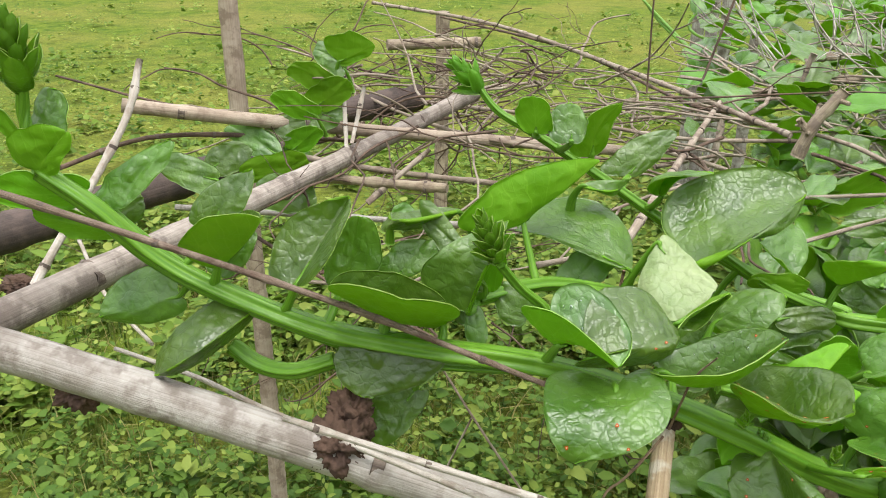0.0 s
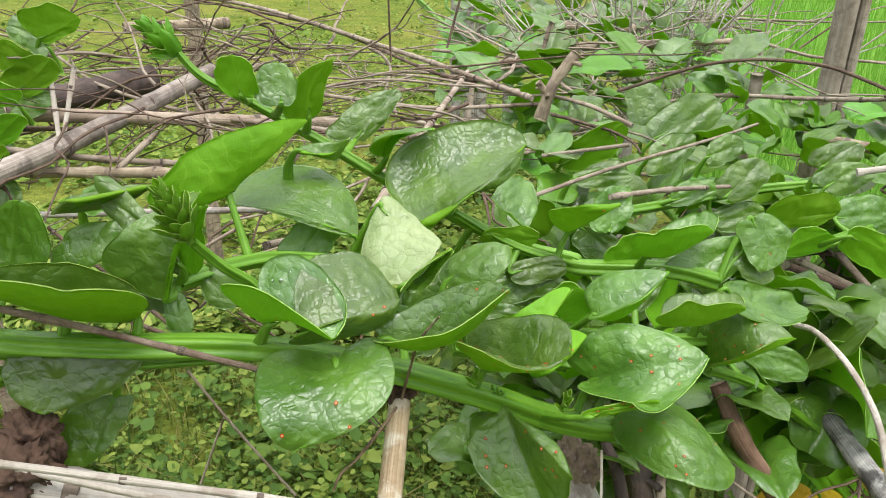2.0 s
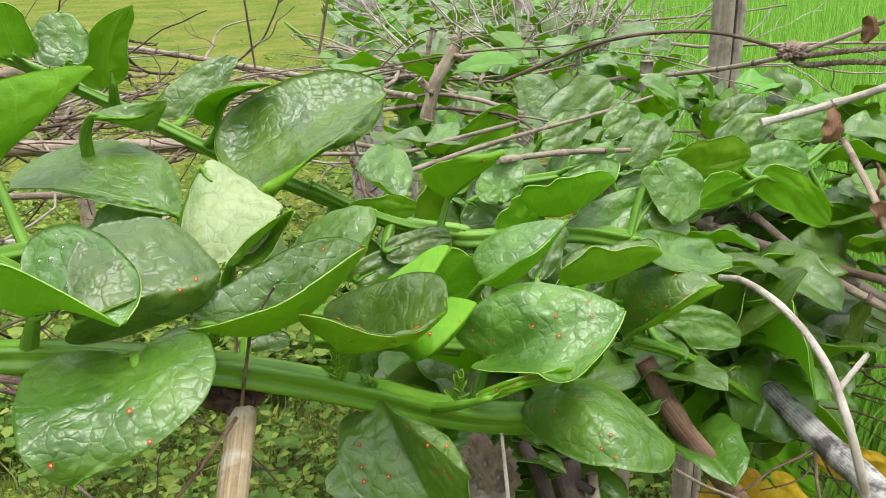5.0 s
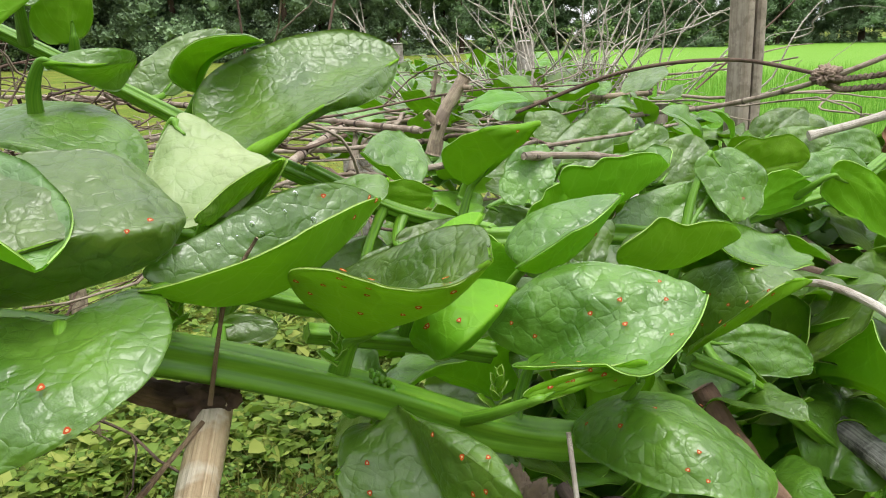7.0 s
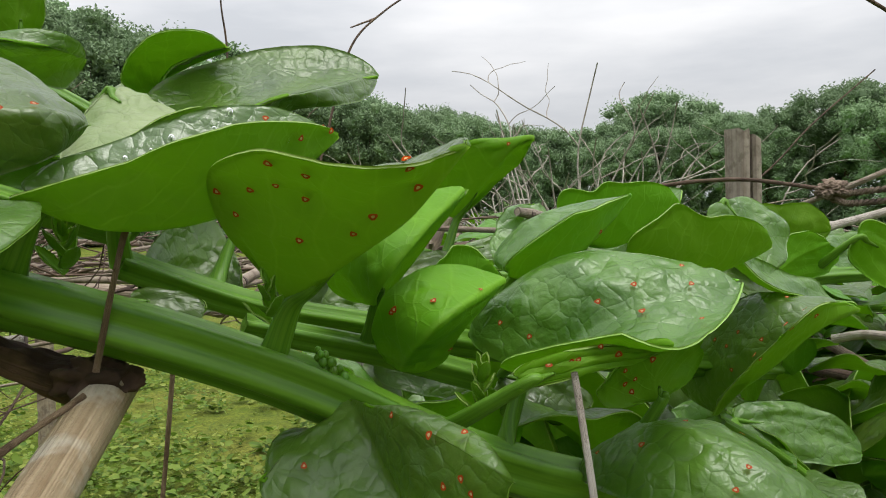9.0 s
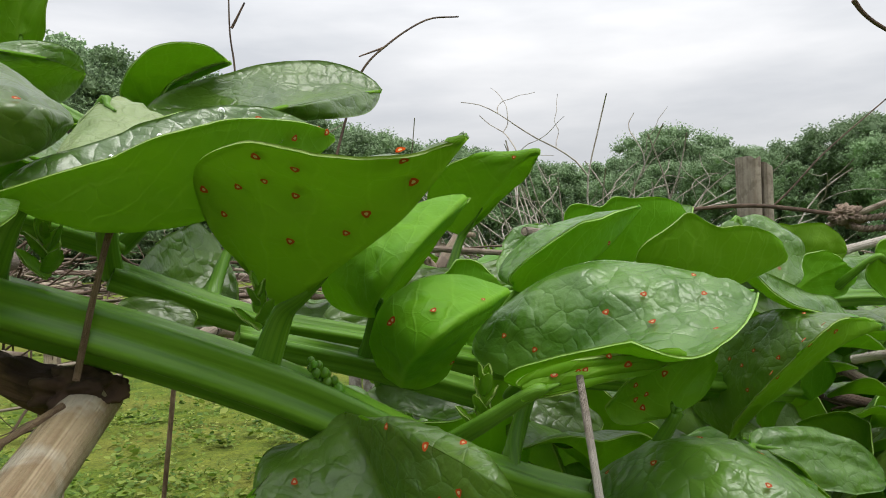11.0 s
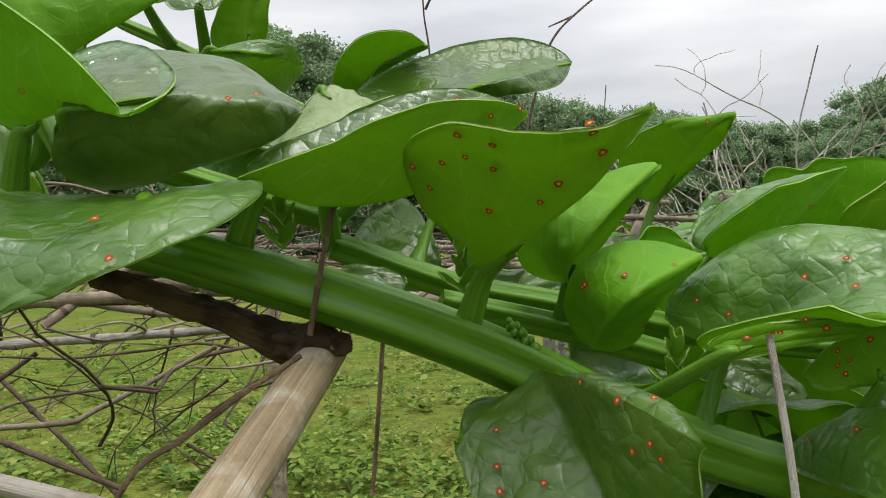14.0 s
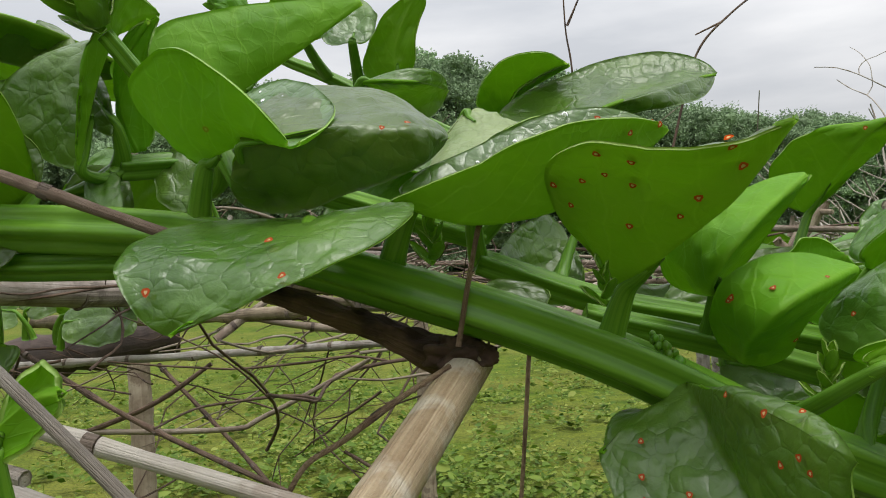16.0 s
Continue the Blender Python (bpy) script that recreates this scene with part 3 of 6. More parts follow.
pole("cane", [(0.623, 0.760, 0.939), (0.700, 0.700, 0.920), (0.744, 0.620, 0.916)], 0.0042, 0.004, twig_brown, "node", "dry brown cane lying across the trellis")
pole("cane", [(0.682, 0.800, 0.956), (0.704, 0.680, 0.912), (0.753, 0.620, 0.880)], 0.004, 0.004, twig_pale, "node", "dry cane lying across the trellis")
pole("cane", [(0.717, 0.700, 1.036), (0.682, 0.620, 1.005), (0.654, 0.550, 0.961)], 0.003, 0.003, bamboo_tan, "plain", "upright tan cane lying across the trellis")
pole("cane", [(-0.070, 0.395, 1.048), (0.009, 0.400, 1.021), (0.186, 0.403, 0.968), (0.290, 0.415, 0.932), (0.408, 0.440, 0.895), (0.538, 0.455, 0.852), (0.625, 0.460, 0.821)], 0.0020, 0.0026, bamboo_white, "node", "split bleached cane tied along the front")
pole("cane", [(0.495, 0.560, 0.989), (0.500, 0.540, 0.993), (0.498, 0.500, 0.992), (0.501, 0.470, 0.977), (0.501, 0.450, 0.960), (0.503, 0.430, 0.926), (0.531, 0.420, 0.834)], 0.0023, 0.0028, bamboo_white, "plain", "curved bleached stalk lying across the trellis")
pole("cane", [(0.501, 0.450, 0.958), (0.532, 0.462, 0.971)], 0.0020, 0.0016, bamboo_white, "plain", "short side stub of a stalk")
pole("cane", [(0.270, 0.394, 1.017), (0.269, 0.385, 0.997), (0.268, 0.380, 0.986)], 0.0008, 0.0008, bamboo_white, "plain", "thin pale stick end")
pole("branch", [(0.301, 0.525, 0.910), (0.303, 0.505, 0.887), (0.310, 0.480, 0.846)], 0.0155, 0.019, bamboo_grey, "rough", "grey frayed stump wrapped with fibre")
pole("branch", [(0.347, 0.560, 0.888), (0.353, 0.540, 0.869), (0.360, 0.520, 0.818)], 0.0042, 0.006, wood_dark, "rough", "dark crooked stick lying across the trellis")
pole("branch", [(0.396, 0.550, 0.857), (0.396, 0.540, 0.825), (0.395, 0.530, 0.775)], 0.0042, 0.0046, twig_pale, "node", "pale upright jointed stick below the leaves")
pole("branch", [(0.377, 0.560, 0.870), (0.381, 0.550, 0.833), (0.381, 0.540, 0.770)], 0.010, 0.013, wood_dark, "rough", "dark brown rotten stump below the leaves")
pole("cane", [(0.429, 0.500, 0.887), (0.459, 0.495, 0.866), (0.507, 0.490, 0.841), (0.551, 0.480, 0.833)], 0.0013, 0.0011, twig_pale, "plain", "thin twig lying across the trellis")
pole("cane", [(-0.012, 0.750, 0.861), (0.032, 0.720, 0.810), (0.087, 0.700, 0.737)], 0.0014, 0.0014, twig_pale, "plain", "thin pale wire stick")
pole("cane", [(0.022, 0.720, 0.823), (-0.007, 0.720, 0.745)], 0.0012, 0.0012, twig_pale, "plain", "thin pale wire stick")
pole("cane", [(-0.262, 0.550, 0.987), (-0.170, 0.500, 0.999), (-0.086, 0.440, 1.015), (0.065, 0.400, 0.991)], 0.0018, 0.0022, bamboo_white, "plain", "thin bleached cane strip")
pole("vine_string", [(-0.616, 1.100, 1.086), (-0.427, 1.050, 1.064), (-0.301, 1.100, 1.041)], 0.0018, 0.0018, twig_brown, "plain", "dry brown creeper string")
pole("cane", [(-0.512, 0.900, 1.015), (-0.415, 0.950, 1.045), (-0.292, 1.000, 1.040), (-0.170, 1.100, 1.009)], 0.003, 0.003, twig_brown, "node", "dry brown cane lying across the trellis")
pole("cane", [(-0.211, 0.950, 1.029), (-0.113, 1.050, 0.982), (0.025, 1.100, 0.956)], 0.004, 0.004, twig_pale, "node", "pale cane lying across the trellis")
pole("cane", [(-0.133, 0.950, 0.973), (-0.060, 1.000, 1.032)], 0.004, 0.003, twig_pale, "node", "broken pale stick lying across the trellis")
pole("cane", [(-0.181, 1.150, 1.008), (-0.010, 1.250, 0.979), (0.226, 1.350, 0.937)], 0.006, 0.006, bamboo_tan, "node", "tan cane lying across the trellis")
pole("cane", [(0.181, 0.850, 0.984), (0.263, 1.050, 1.013), (0.419, 1.500, 1.012)], 0.005, 0.004, twig_pale, "node", "pale cane slanting back")
pole("cane", [(0.366, 1.300, 0.939), (0.424, 1.500, 1.013)], 0.006, 0.005, twig_pale, "node", "pale cane stub lying across the trellis")
pole("cane", [(-0.431, 2.533, 1.030), (-0.028, 2.133, 1.030), (0.290, 1.564, 1.020), (0.445, 1.193, 1.020)], 0.005, 0.004, twig_pale, "node", "long dry creeper stem")
pole("cane", [(-0.189, 2.261, 1.030), (0.139, 1.882, 1.020), (0.332, 1.429, 1.010), (0.404, 1.360, 1.010)], 0.003, 0.003, twig_brown, "node", "long dry creeper stem")
pole("cane", [(-0.035, 1.325, 1.010), (0.123, 1.276, 1.010), (0.292, 1.224, 1.000), (0.478, 1.238, 1.000)], 0.003, 0.003, twig_pale, "node", "dry creeper stem lying across the trellis")
pole("cane", [(0.393, 0.950, 1.009), (0.482, 0.900, 1.036)], 0.0025, 0.0025, twig_pale, "plain", "thin pale cane lying across the trellis")
pole("cane", [(0.074, 0.700, 1.014), (0.155, 0.780, 0.999)], 0.003, 0.003, twig_pale, "node", "grey cane end lying across the trellis")
pole("cane", [(0.555, 1.550, 0.991), (0.574, 1.550, 1.080)], 0.004, 0.0035, twig_pale, "node", "white stick end lying across the trellis")
pole("cane", [(0.675, 1.850, 1.025), (0.886, 1.900, 1.013)], 0.011, 0.011, bamboo_tan, "node", "tan bamboo cane lying across the trellis")
pole("cane", [(-0.388, 0.950, 0.953), (-0.171, 0.930, 0.960), (0.065, 0.900, 0.970)], 0.004, 0.0036, bamboo_grey, "node", "weathered cane across the trellis")
pole("cane", [(-0.360, 1.000, 0.994), (-0.195, 0.980, 0.993), (-0.031, 0.950, 0.998)], 0.006, 0.006, bamboo_tan, "node", "tan cane across the trellis")
pole("cane", [(-0.247, 0.820, 0.983), (-0.138, 0.800, 0.928), (0.002, 0.760, 0.881)], 0.0022, 0.002, twig_brown, "node", "dry brown twig hanging under the trellis")
pole("cane", [(-0.166, 0.900, 0.957), (-0.087, 0.860, 0.900), (-0.025, 0.820, 0.859)], 0.002, 0.0017, twig_brown, "node", "dry brown twig hanging under the trellis")
pole("cane", [(-0.244, 0.850, 0.908), (-0.087, 0.850, 0.907), (-0.051, 0.860, 0.916), (0.036, 0.880, 0.958)], 0.0026, 0.002, twig_pale, "plain", "thin dry twig under the trellis")
pole("cane", [(-0.220, 0.850, 0.903), (-0.146, 0.850, 0.930), (-0.097, 0.860, 0.961)], 0.0026, 0.002, twig_brown, "plain", "thin dry twig under the trellis")
pole("cane", [(0.163, 0.462, 1.007), (0.148, 0.445, 0.999), (0.136, 0.435, 0.991), (0.127, 0.430, 0.986), (0.122, 0.425, 0.978)], 0.0009, 0.0008, twig_tan, "node", "brown forked twig below the vine")
pole("branch", [(0.100, 0.475, 1.032), (0.132, 0.478, 1.020), (0.156, 0.480, 1.009), (0.170, 0.482, 1.006)], 0.0034, 0.0062, mud_skin, "knotty", "dark knotted dead stem under the vine")
pole("cane", [(0.166, 0.462, 1.013), (0.171, 0.461, 1.036), (0.176, 0.461, 1.054), (0.187, 0.457, 1.072)], 0.0009, 0.0006, twig_tan, "node", "thin red-brown twig standing beside the stem")
pole("cane", [(0.174, 0.800, 0.969), (0.168, 0.802, 0.910), (0.162, 0.800, 0.856)], 0.0017, 0.0016, twig_tan, "plain", "thin upright stick lying across the trellis")
pole("cane", [(0.163, 0.262, 1.037), (0.169, 0.260, 1.033), (0.176, 0.258, 1.028)], 0.0004, 0.0004, twig_white, "plain", "pale stick end close to the lens")
pole("cane", [(0.332, 1.300, 1.075), (0.375, 1.320, 1.229), (0.400, 1.320, 1.302), (0.441, 1.320, 1.345), (0.497, 1.330, 1.383), (0.545, 1.330, 1.391)], 0.002, 0.0011, twig_brown, "plain", "forked dry twig rising above the leaves")
pole("cane", [(0.433, 1.320, 1.338), (0.397, 1.320, 1.323)], 0.0015, 0.001, twig_brown, "plain", "side spur of a dry twig")
pole("cane", [(0.234, 1.200, 1.073), (0.229, 1.200, 1.192), (0.228, 1.200, 1.264), (0.223, 1.200, 1.310), (0.222, 1.200, 1.357)], 0.0015, 0.0009, twig_brown, "plain", "thin dry twig rising above the leaves")
pole("cane", [(0.225, 1.200, 1.317), (0.240, 1.200, 1.348)], 0.0018, 0.001, twig_brown, "plain", "side spur of a dry twig")
pole("cane", [(1.132, 1.600, 1.020), (1.314, 1.600, 1.154), (1.422, 1.600, 1.248), (1.584, 1.600, 1.365)], 0.0022, 0.0014, twig_brown, "plain", "dry twig rising by the fence post")
pole("cane", [(0.926, 1.000, 1.336), (0.950, 1.000, 1.315), (1.033, 1.000, 1.268), (1.171, 1.000, 1.119)], 0.003, 0.0015, twig_brown, "plain", "dry twig rising by the fence")

# ---- climbing vines ----
vine_low = thing("spinach_vine", "glossy green climbing spinach vine along the trellis front", "vine")
vine_high = thing("spinach_vine", "green climbing spinach vine with a young shoot tip", "vine")
vine_right = thing("spinach_vine", "dense leafy climbing spinach vine over dry canes", "vine")
vine_mid = thing("spinach_vine", "small green spinach vine climbing over the dry canes", "vine")
STEM_POINTS = []


def stem(vine, points, r0, r1):
    STEM_POINTS.extend(spline(points, 12))
    tube("stem", points, r0, r1, stem_skin, vine, "ribbed light green fleshy stem", sides=32, steps=10, ribs=5, rib_depth=0.19, flat=0.8)


stem(vine_low, [(-0.232, 0.455, 1.172), (-0.202, 0.455, 1.151), (-0.172, 0.460, 1.119), (-0.134, 0.462, 1.096), (-0.067, 0.464, 1.070), (-0.007, 0.465, 1.060), (0.081, 0.468, 1.051), (0.155, 0.472, 1.029), (0.215, 0.472, 1.006), (0.273, 0.480, 0.975), (0.323, 0.490, 0.955), (0.375, 0.510, 0.938)], .007, .0105)
stem(vine_low, [(-0.200, 0.462, 1.149), (-0.162, 0.465, 1.114), (-0.098, 0.468, 1.074), (-0.016, 0.470, 1.048), (0.060, 0.475, 1.043)], .0045, .0055)
stem(vine_low, [(-0.236, 0.460, 1.224), (-0.239, 0.460, 1.200), (-0.232, 0.455, 1.171)], .003, .005)
stem(vine_low, [(-0.128, 0.470, 1.048), (-0.108, 0.465, 1.038), (-0.084, 0.462, 1.037), (-0.057, 0.468, 1.044)], .0065, .0065)
stem(vine_low, [(0.036, 0.500, 1.080), (0.064, 0.520, 1.081), (0.097, 0.550, 1.071), (0.164, 0.580, 1.048)], .0055, .006)
stem(vine_low, [(0.051, 0.468, 1.121), (0.064, 0.480, 1.100), (0.080, 0.490, 1.082), (0.092, 0.485, 1.066)], .003, .0045)
stem(vine_low, [(0.167, 0.530, 1.038), (0.211, 0.535, 1.021), (0.254, 0.540, 1.011), (0.314, 0.550, 0.997), (0.376, 0.550, 0.988), (0.459, 0.560, 0.977)], .006, .0065)
stem(vine_low, [(0.206, 0.510, 1.017), (0.251, 0.515, 1.005), (0.291, 0.520, 0.992)], .005, .006)
stem(vine_high, [(0.016, 0.680, 1.191), (0.037, 0.675, 1.167), (0.071, 0.670, 1.149), (0.134, 0.660, 1.113), (0.180, 0.650, 1.086), (0.235, 0.640, 1.057), (0.288, 0.635, 1.032), (0.329, 0.630, 1.021), (0.331, 0.620, 1.019), (0.402, 0.610, 1.018), (0.444, 0.600, 1.010)], .003, .009)
stem(vine_high, [(0.226, 0.630, 1.068), (0.270, 0.620, 1.043), (0.311, 0.610, 1.030)], .004, .005)
stem(vine_right, [(0.523, 0.650, 1.006), (0.577, 0.660, 1.011), (0.688, 0.720, 1.007), (0.855, 0.850, 1.001)], .006, .006)
stem(vine_right, [(0.400, 0.720, 1.025), (0.521, 0.800, 1.005), (0.648, 0.850, 0.997), (0.741, 0.850, 1.000)], .006, .006)
stem(vine_right, [(0.425, 0.560, 0.953), (0.487, 0.580, 0.917), (0.578, 0.600, 0.844)], .005, .005)


def stalk_root(B, M):
    """Where a leaf's stalk meets the nearest stem, or a hidden place below it."""
    B, M = np.array(B), np.array(M)
    d = [np.linalg.norm(q - B) for q in STEM_POINTS]
    i = int(np.argmin(d))
    return STEM_POINTS[i] if d[i] < 0.06 else B + (B - M) * 0.3 + np.array((0, 0.01, -0.025))


plain_leaf = leaf


def leaf(parent, B, T, M, L, R, stalk=None, **kw):
    return plain_leaf(parent, B, T, M, L, R, stalk=stalk_root(B, M) if stalk is None else stalk, **kw)


leaf(vine_low, (-0.209, 0.460, 1.157), (-0.280, 0.460, 1.156), (-0.243, 0.461, 1.154), (-0.230, 0.457, 1.171), (-0.239, 0.463, 1.143))
leaf(vine_low, (-0.194, 0.460, 1.148), (-0.160, 0.482, 1.187), (-0.179, 0.469, 1.165), (-0.203, 0.466, 1.160), (-0.168, 0.469, 1.164))
leaf(vine_low, (-0.198, 0.470, 1.130), (-0.251, 0.468, 1.138), (-0.226, 0.470, 1.132), (-0.225, 0.468, 1.142), (-0.225, 0.472, 1.121))
leaf(vine_low, (-0.204, 0.480, 1.135), (-0.185, 0.486, 1.146), (-0.193, 0.483, 1.141), (-0.200, 0.487, 1.149), (-0.188, 0.478, 1.131))
leaf(vine_low, (-0.237, 0.460, 1.177), (-0.233, 0.482, 1.217), (-0.232, 0.471, 1.197), (-0.245, 0.473, 1.200), (-0.219, 0.470, 1.196))
leaf(vine_low, (-0.229, 0.450, 1.174), (-0.205, 0.447, 1.200), (-0.219, 0.449, 1.186), (-0.213, 0.449, 1.179), (-0.241, 0.448, 1.196), bulge=-0.14)
leaf(vine_low, (-0.243, 0.460, 1.189), (-0.256, 0.456, 1.208), (-0.251, 0.458, 1.198), (-0.250, 0.456, 1.211), (-0.252, 0.460, 1.190))
leaf(vine_low, (-0.1346, 0.4746, 1.1349), (-0.1102, 0.4894, 1.1687), (-0.1232, 0.4817, 1.1558), (-0.1467, 0.4810, 1.1492), (-0.1140, 0.4731, 1.1443), lobe=0.20, bulge=(0.10, 0.10), full=(2.39, 2.37), fan=((-0.0009, -0.0010, -0.0016), (-0.0034, -0.0015, -0.0008)), wave=0.0)
leaf(vine_low, (-0.1272, 0.4567, 1.1135), (-0.0929, 0.4500, 1.1511), (-0.1121, 0.4551, 1.1267), (-0.1300, 0.4756, 1.1356), (-0.1364, 0.4404, 1.1448), lobe=0.21, bulge=(-0.14, -0.14), full=(2.36, 2.39), fan=((-0.0006, -0.0012, -0.0024), (0.0000, -0.0004, -0.0009)), wave=0.0)
leaf(vine_low, (-0.131, 0.470, 1.100), (-0.113, 0.485, 1.128), (-0.121, 0.477, 1.113), (-0.137, 0.479, 1.116), (-0.113, 0.476, 1.111))
leaf(vine_low, (-0.0778, 0.4575, 1.1033), (-0.0476, 0.4868, 1.1540), (-0.0603, 0.4807, 1.1319), (-0.0948, 0.4717, 1.1228), (-0.0479, 0.4494, 1.1378), lobe=0.10, bulge=(0.10, 0.11), full=(2.40, 2.33), fan=((-0.0212, -0.0071, 0.0006), (-0.0067, -0.0028, -0.0061)), wave=0.0)
leaf(vine_low, (-0.0548, 0.4849, 1.0897), (-0.0433, 0.4943, 1.1375), (-0.0496, 0.4916, 1.1073), (-0.0634, 0.4906, 1.1113), (-0.0269, 0.4859, 1.1146), lobe=0.22, bulge=(0.10, 0.10), full=(2.38, 2.34), fan=((0.0026, 0.0006, 0.0010), (-0.0053, -0.0033, -0.0007)), wave=0.0)
leaf(vine_low, (0.0190, 0.5369, 1.1290), (-0.0291, 0.5315, 1.1245), (-0.0095, 0.4859, 1.1406), (-0.0174, 0.5004, 1.1257), (-0.0151, 0.5503, 1.1229), lobe=0.16, bulge=(0.03, -0.17), full=(2.48, 2.61), fan=((-0.0017, 0.0031, 0.0019), (0.0020, 0.0059, -0.0017)), wave=0.0)
leaf(vine_low, (-0.019, 0.490, 1.095), (0.000, 0.504, 1.120), (-0.010, 0.497, 1.108), (-0.027, 0.498, 1.110), (0.010, 0.499, 1.112))
leaf(vine_low, (0.0152, 0.4798, 1.0711), (-0.0514, 0.4453, 1.1082), (-0.0107, 0.4814, 1.0682), (-0.0006, 0.4212, 1.1213), (-0.0176, 0.4745, 1.1079), lobe=0.40, bulge=(-0.01, -0.04), full=(2.36, 1.95), fan=((0.0012, 0.0010, -0.0037), (0.0097, 0.0089, 0.0059)), wave=0.0)
leaf(vine_low, (0.0305, 0.4817, 1.0784), (0.0530, 0.5013, 1.1380), (0.0440, 0.4808, 1.1204), (0.0017, 0.4831, 1.1105), (0.0460, 0.4706, 1.1277), lobe=0.00, bulge=(-0.09, 0.13), full=(2.47, 2.31), fan=((-0.0041, -0.0086, -0.0190), (-0.0005, -0.0040, -0.0110)), wave=0.0)
leaf(vine_low, (-0.1576, 0.4626, 1.0879), (-0.2149, 0.4602, 1.0687), (-0.1883, 0.4580, 1.0774), (-0.1748, 0.4604, 1.0669), (-0.1943, 0.4772, 1.0970), lobe=0.17, bulge=(0.10, 0.10), full=(2.37, 2.34), fan=((0.0035, 0.0039, 0.0031), (0.0060, 0.0031, -0.0009)), wave=0.0)
leaf(vine_low, (-0.1076, 0.4609, 1.0810), (-0.1640, 0.4280, 1.0473), (-0.1338, 0.4245, 1.0675), (-0.1273, 0.4442, 1.0583), (-0.1444, 0.4537, 1.0814), lobe=0.09, bulge=(0.11, 0.10), full=(2.39, 2.38), fan=((0.0047, -0.0013, -0.0011), (0.0028, 0.0016, 0.0002)), wave=0.0)
leaf(vine_low, (-0.0179, 0.4610, 1.0580), (-0.0334, 0.4457, 1.0306), (-0.0241, 0.4541, 1.0447), (0.0168, 0.4620, 1.0468), (-0.0540, 0.4593, 1.0546), lobe=0.22, bulge=(0.10, 0.10), full=(2.40, 2.40), fan=((-0.0003, -0.0002, -0.0001), (0.0004, -0.0004, -0.0004)), wave=0.0)
leaf(vine_low, (-0.004, 0.480, 1.017), (-0.029, 0.461, 0.980), (-0.016, 0.471, 1.001), (-0.001, 0.471, 1.000), (-0.037, 0.473, 1.004))
leaf(vine_low, (0.038, 0.480, 1.056), (0.035, 0.493, 1.079), (0.036, 0.486, 1.068), (0.028, 0.486, 1.067), (0.044, 0.486, 1.066))
leaf(vine_low, (0.071, 0.500, 1.069), (0.049, 0.509, 1.085), (0.059, 0.502, 1.074), (0.054, 0.498, 1.065), (0.068, 0.509, 1.086))
leaf(vine_high, (0.103, 0.575, 1.058), (0.132, 0.590, 1.086), (0.117, 0.583, 1.072), (0.098, 0.584, 1.075), (0.130, 0.579, 1.065))
leaf(vine_low, (0.0892, 0.4573, 1.0735), (0.1245, 0.4358, 1.0745), (0.1030, 0.4514, 1.0788), (0.1115, 0.4785, 1.1034), (0.0834, 0.4411, 1.1062), lobe=0.52, bulge=(-0.14, -0.27), full=(2.65, 2.29), fan=((0.0202, -0.0106, -0.0169), (0.0142, -0.0217, -0.0034)), wave=0.0, look_of="wet", drops=44, stalk_r=0.0036)
leaf(vine_low, (0.1080, 0.4393, 1.0760), (0.1657, 0.4705, 1.0785), (0.1474, 0.4527, 1.0819), (0.1295, 0.4891, 1.1026), (0.1282, 0.4585, 1.0587), lobe=0.08, bulge=(0.05, 0.45), full=(2.80, 2.11), fan=((-0.0015, -0.0081, -0.0132), (0.0171, -0.0363, 0.0067)), wave=0.0, look_of="green", spots=((0.52, 0.25, 0.00087), (0.64, 0.13, 0.00104),), stalk=(0.112, 0.462, 1.062), stalk_r=0.0016)
leaf(vine_low, (0.1537, 0.4613, 1.0578), (0.2331, 0.4778, 1.0774), (0.1909, 0.4586, 1.0518), (0.1790, 0.4686, 1.0785), (0.1807, 0.4434, 1.0686), lobe=0.34, bulge=(0.10, 0.00), full=(1.77, 1.89), fan=((-0.0373, -0.0015, 0.0293), (-0.0271, -0.0395, 0.0160)), wave=0.0, look_of="wet", drops=34, stalk_r=0.0038, spots=((0.84, -0.74, 0.00097), (0.89, 0.63, 0.00112), (0.98, 0.79, 0.00119),))
leaf(vine_high, (0.2051, 0.5462, 1.0486), (0.2542, 0.5505, 1.0709), (0.2376, 0.5479, 1.0731), (0.2215, 0.5642, 1.0665), (0.2391, 0.5279, 1.0594), lobe=0.06, bulge=(0.09, 0.10), full=(2.46, 2.36), fan=((-0.0033, -0.0014, -0.0053), (-0.0158, 0.0033, 0.0028)), wave=0.0)
leaf(vine_high, (0.1713, 0.5035, 1.0678), (0.2031, 0.5118, 1.0894), (0.1877, 0.5238, 1.0728), (0.1725, 0.4917, 1.0770), (0.1921, 0.5078, 1.0737), lobe=0.08, bulge=(0.09, 0.02), full=(2.44, 2.29), fan=((-0.0141, -0.0001, -0.0047), (-0.0073, -0.0015, 0.0085)), wave=0.0)
leaf(vine_high, (0.161, 0.562, 1.103), (0.198, 0.527, 1.085), (0.172, 0.545, 1.092), (0.183, 0.560, 1.097), (0.154, 0.520, 1.066), look_of="pale")
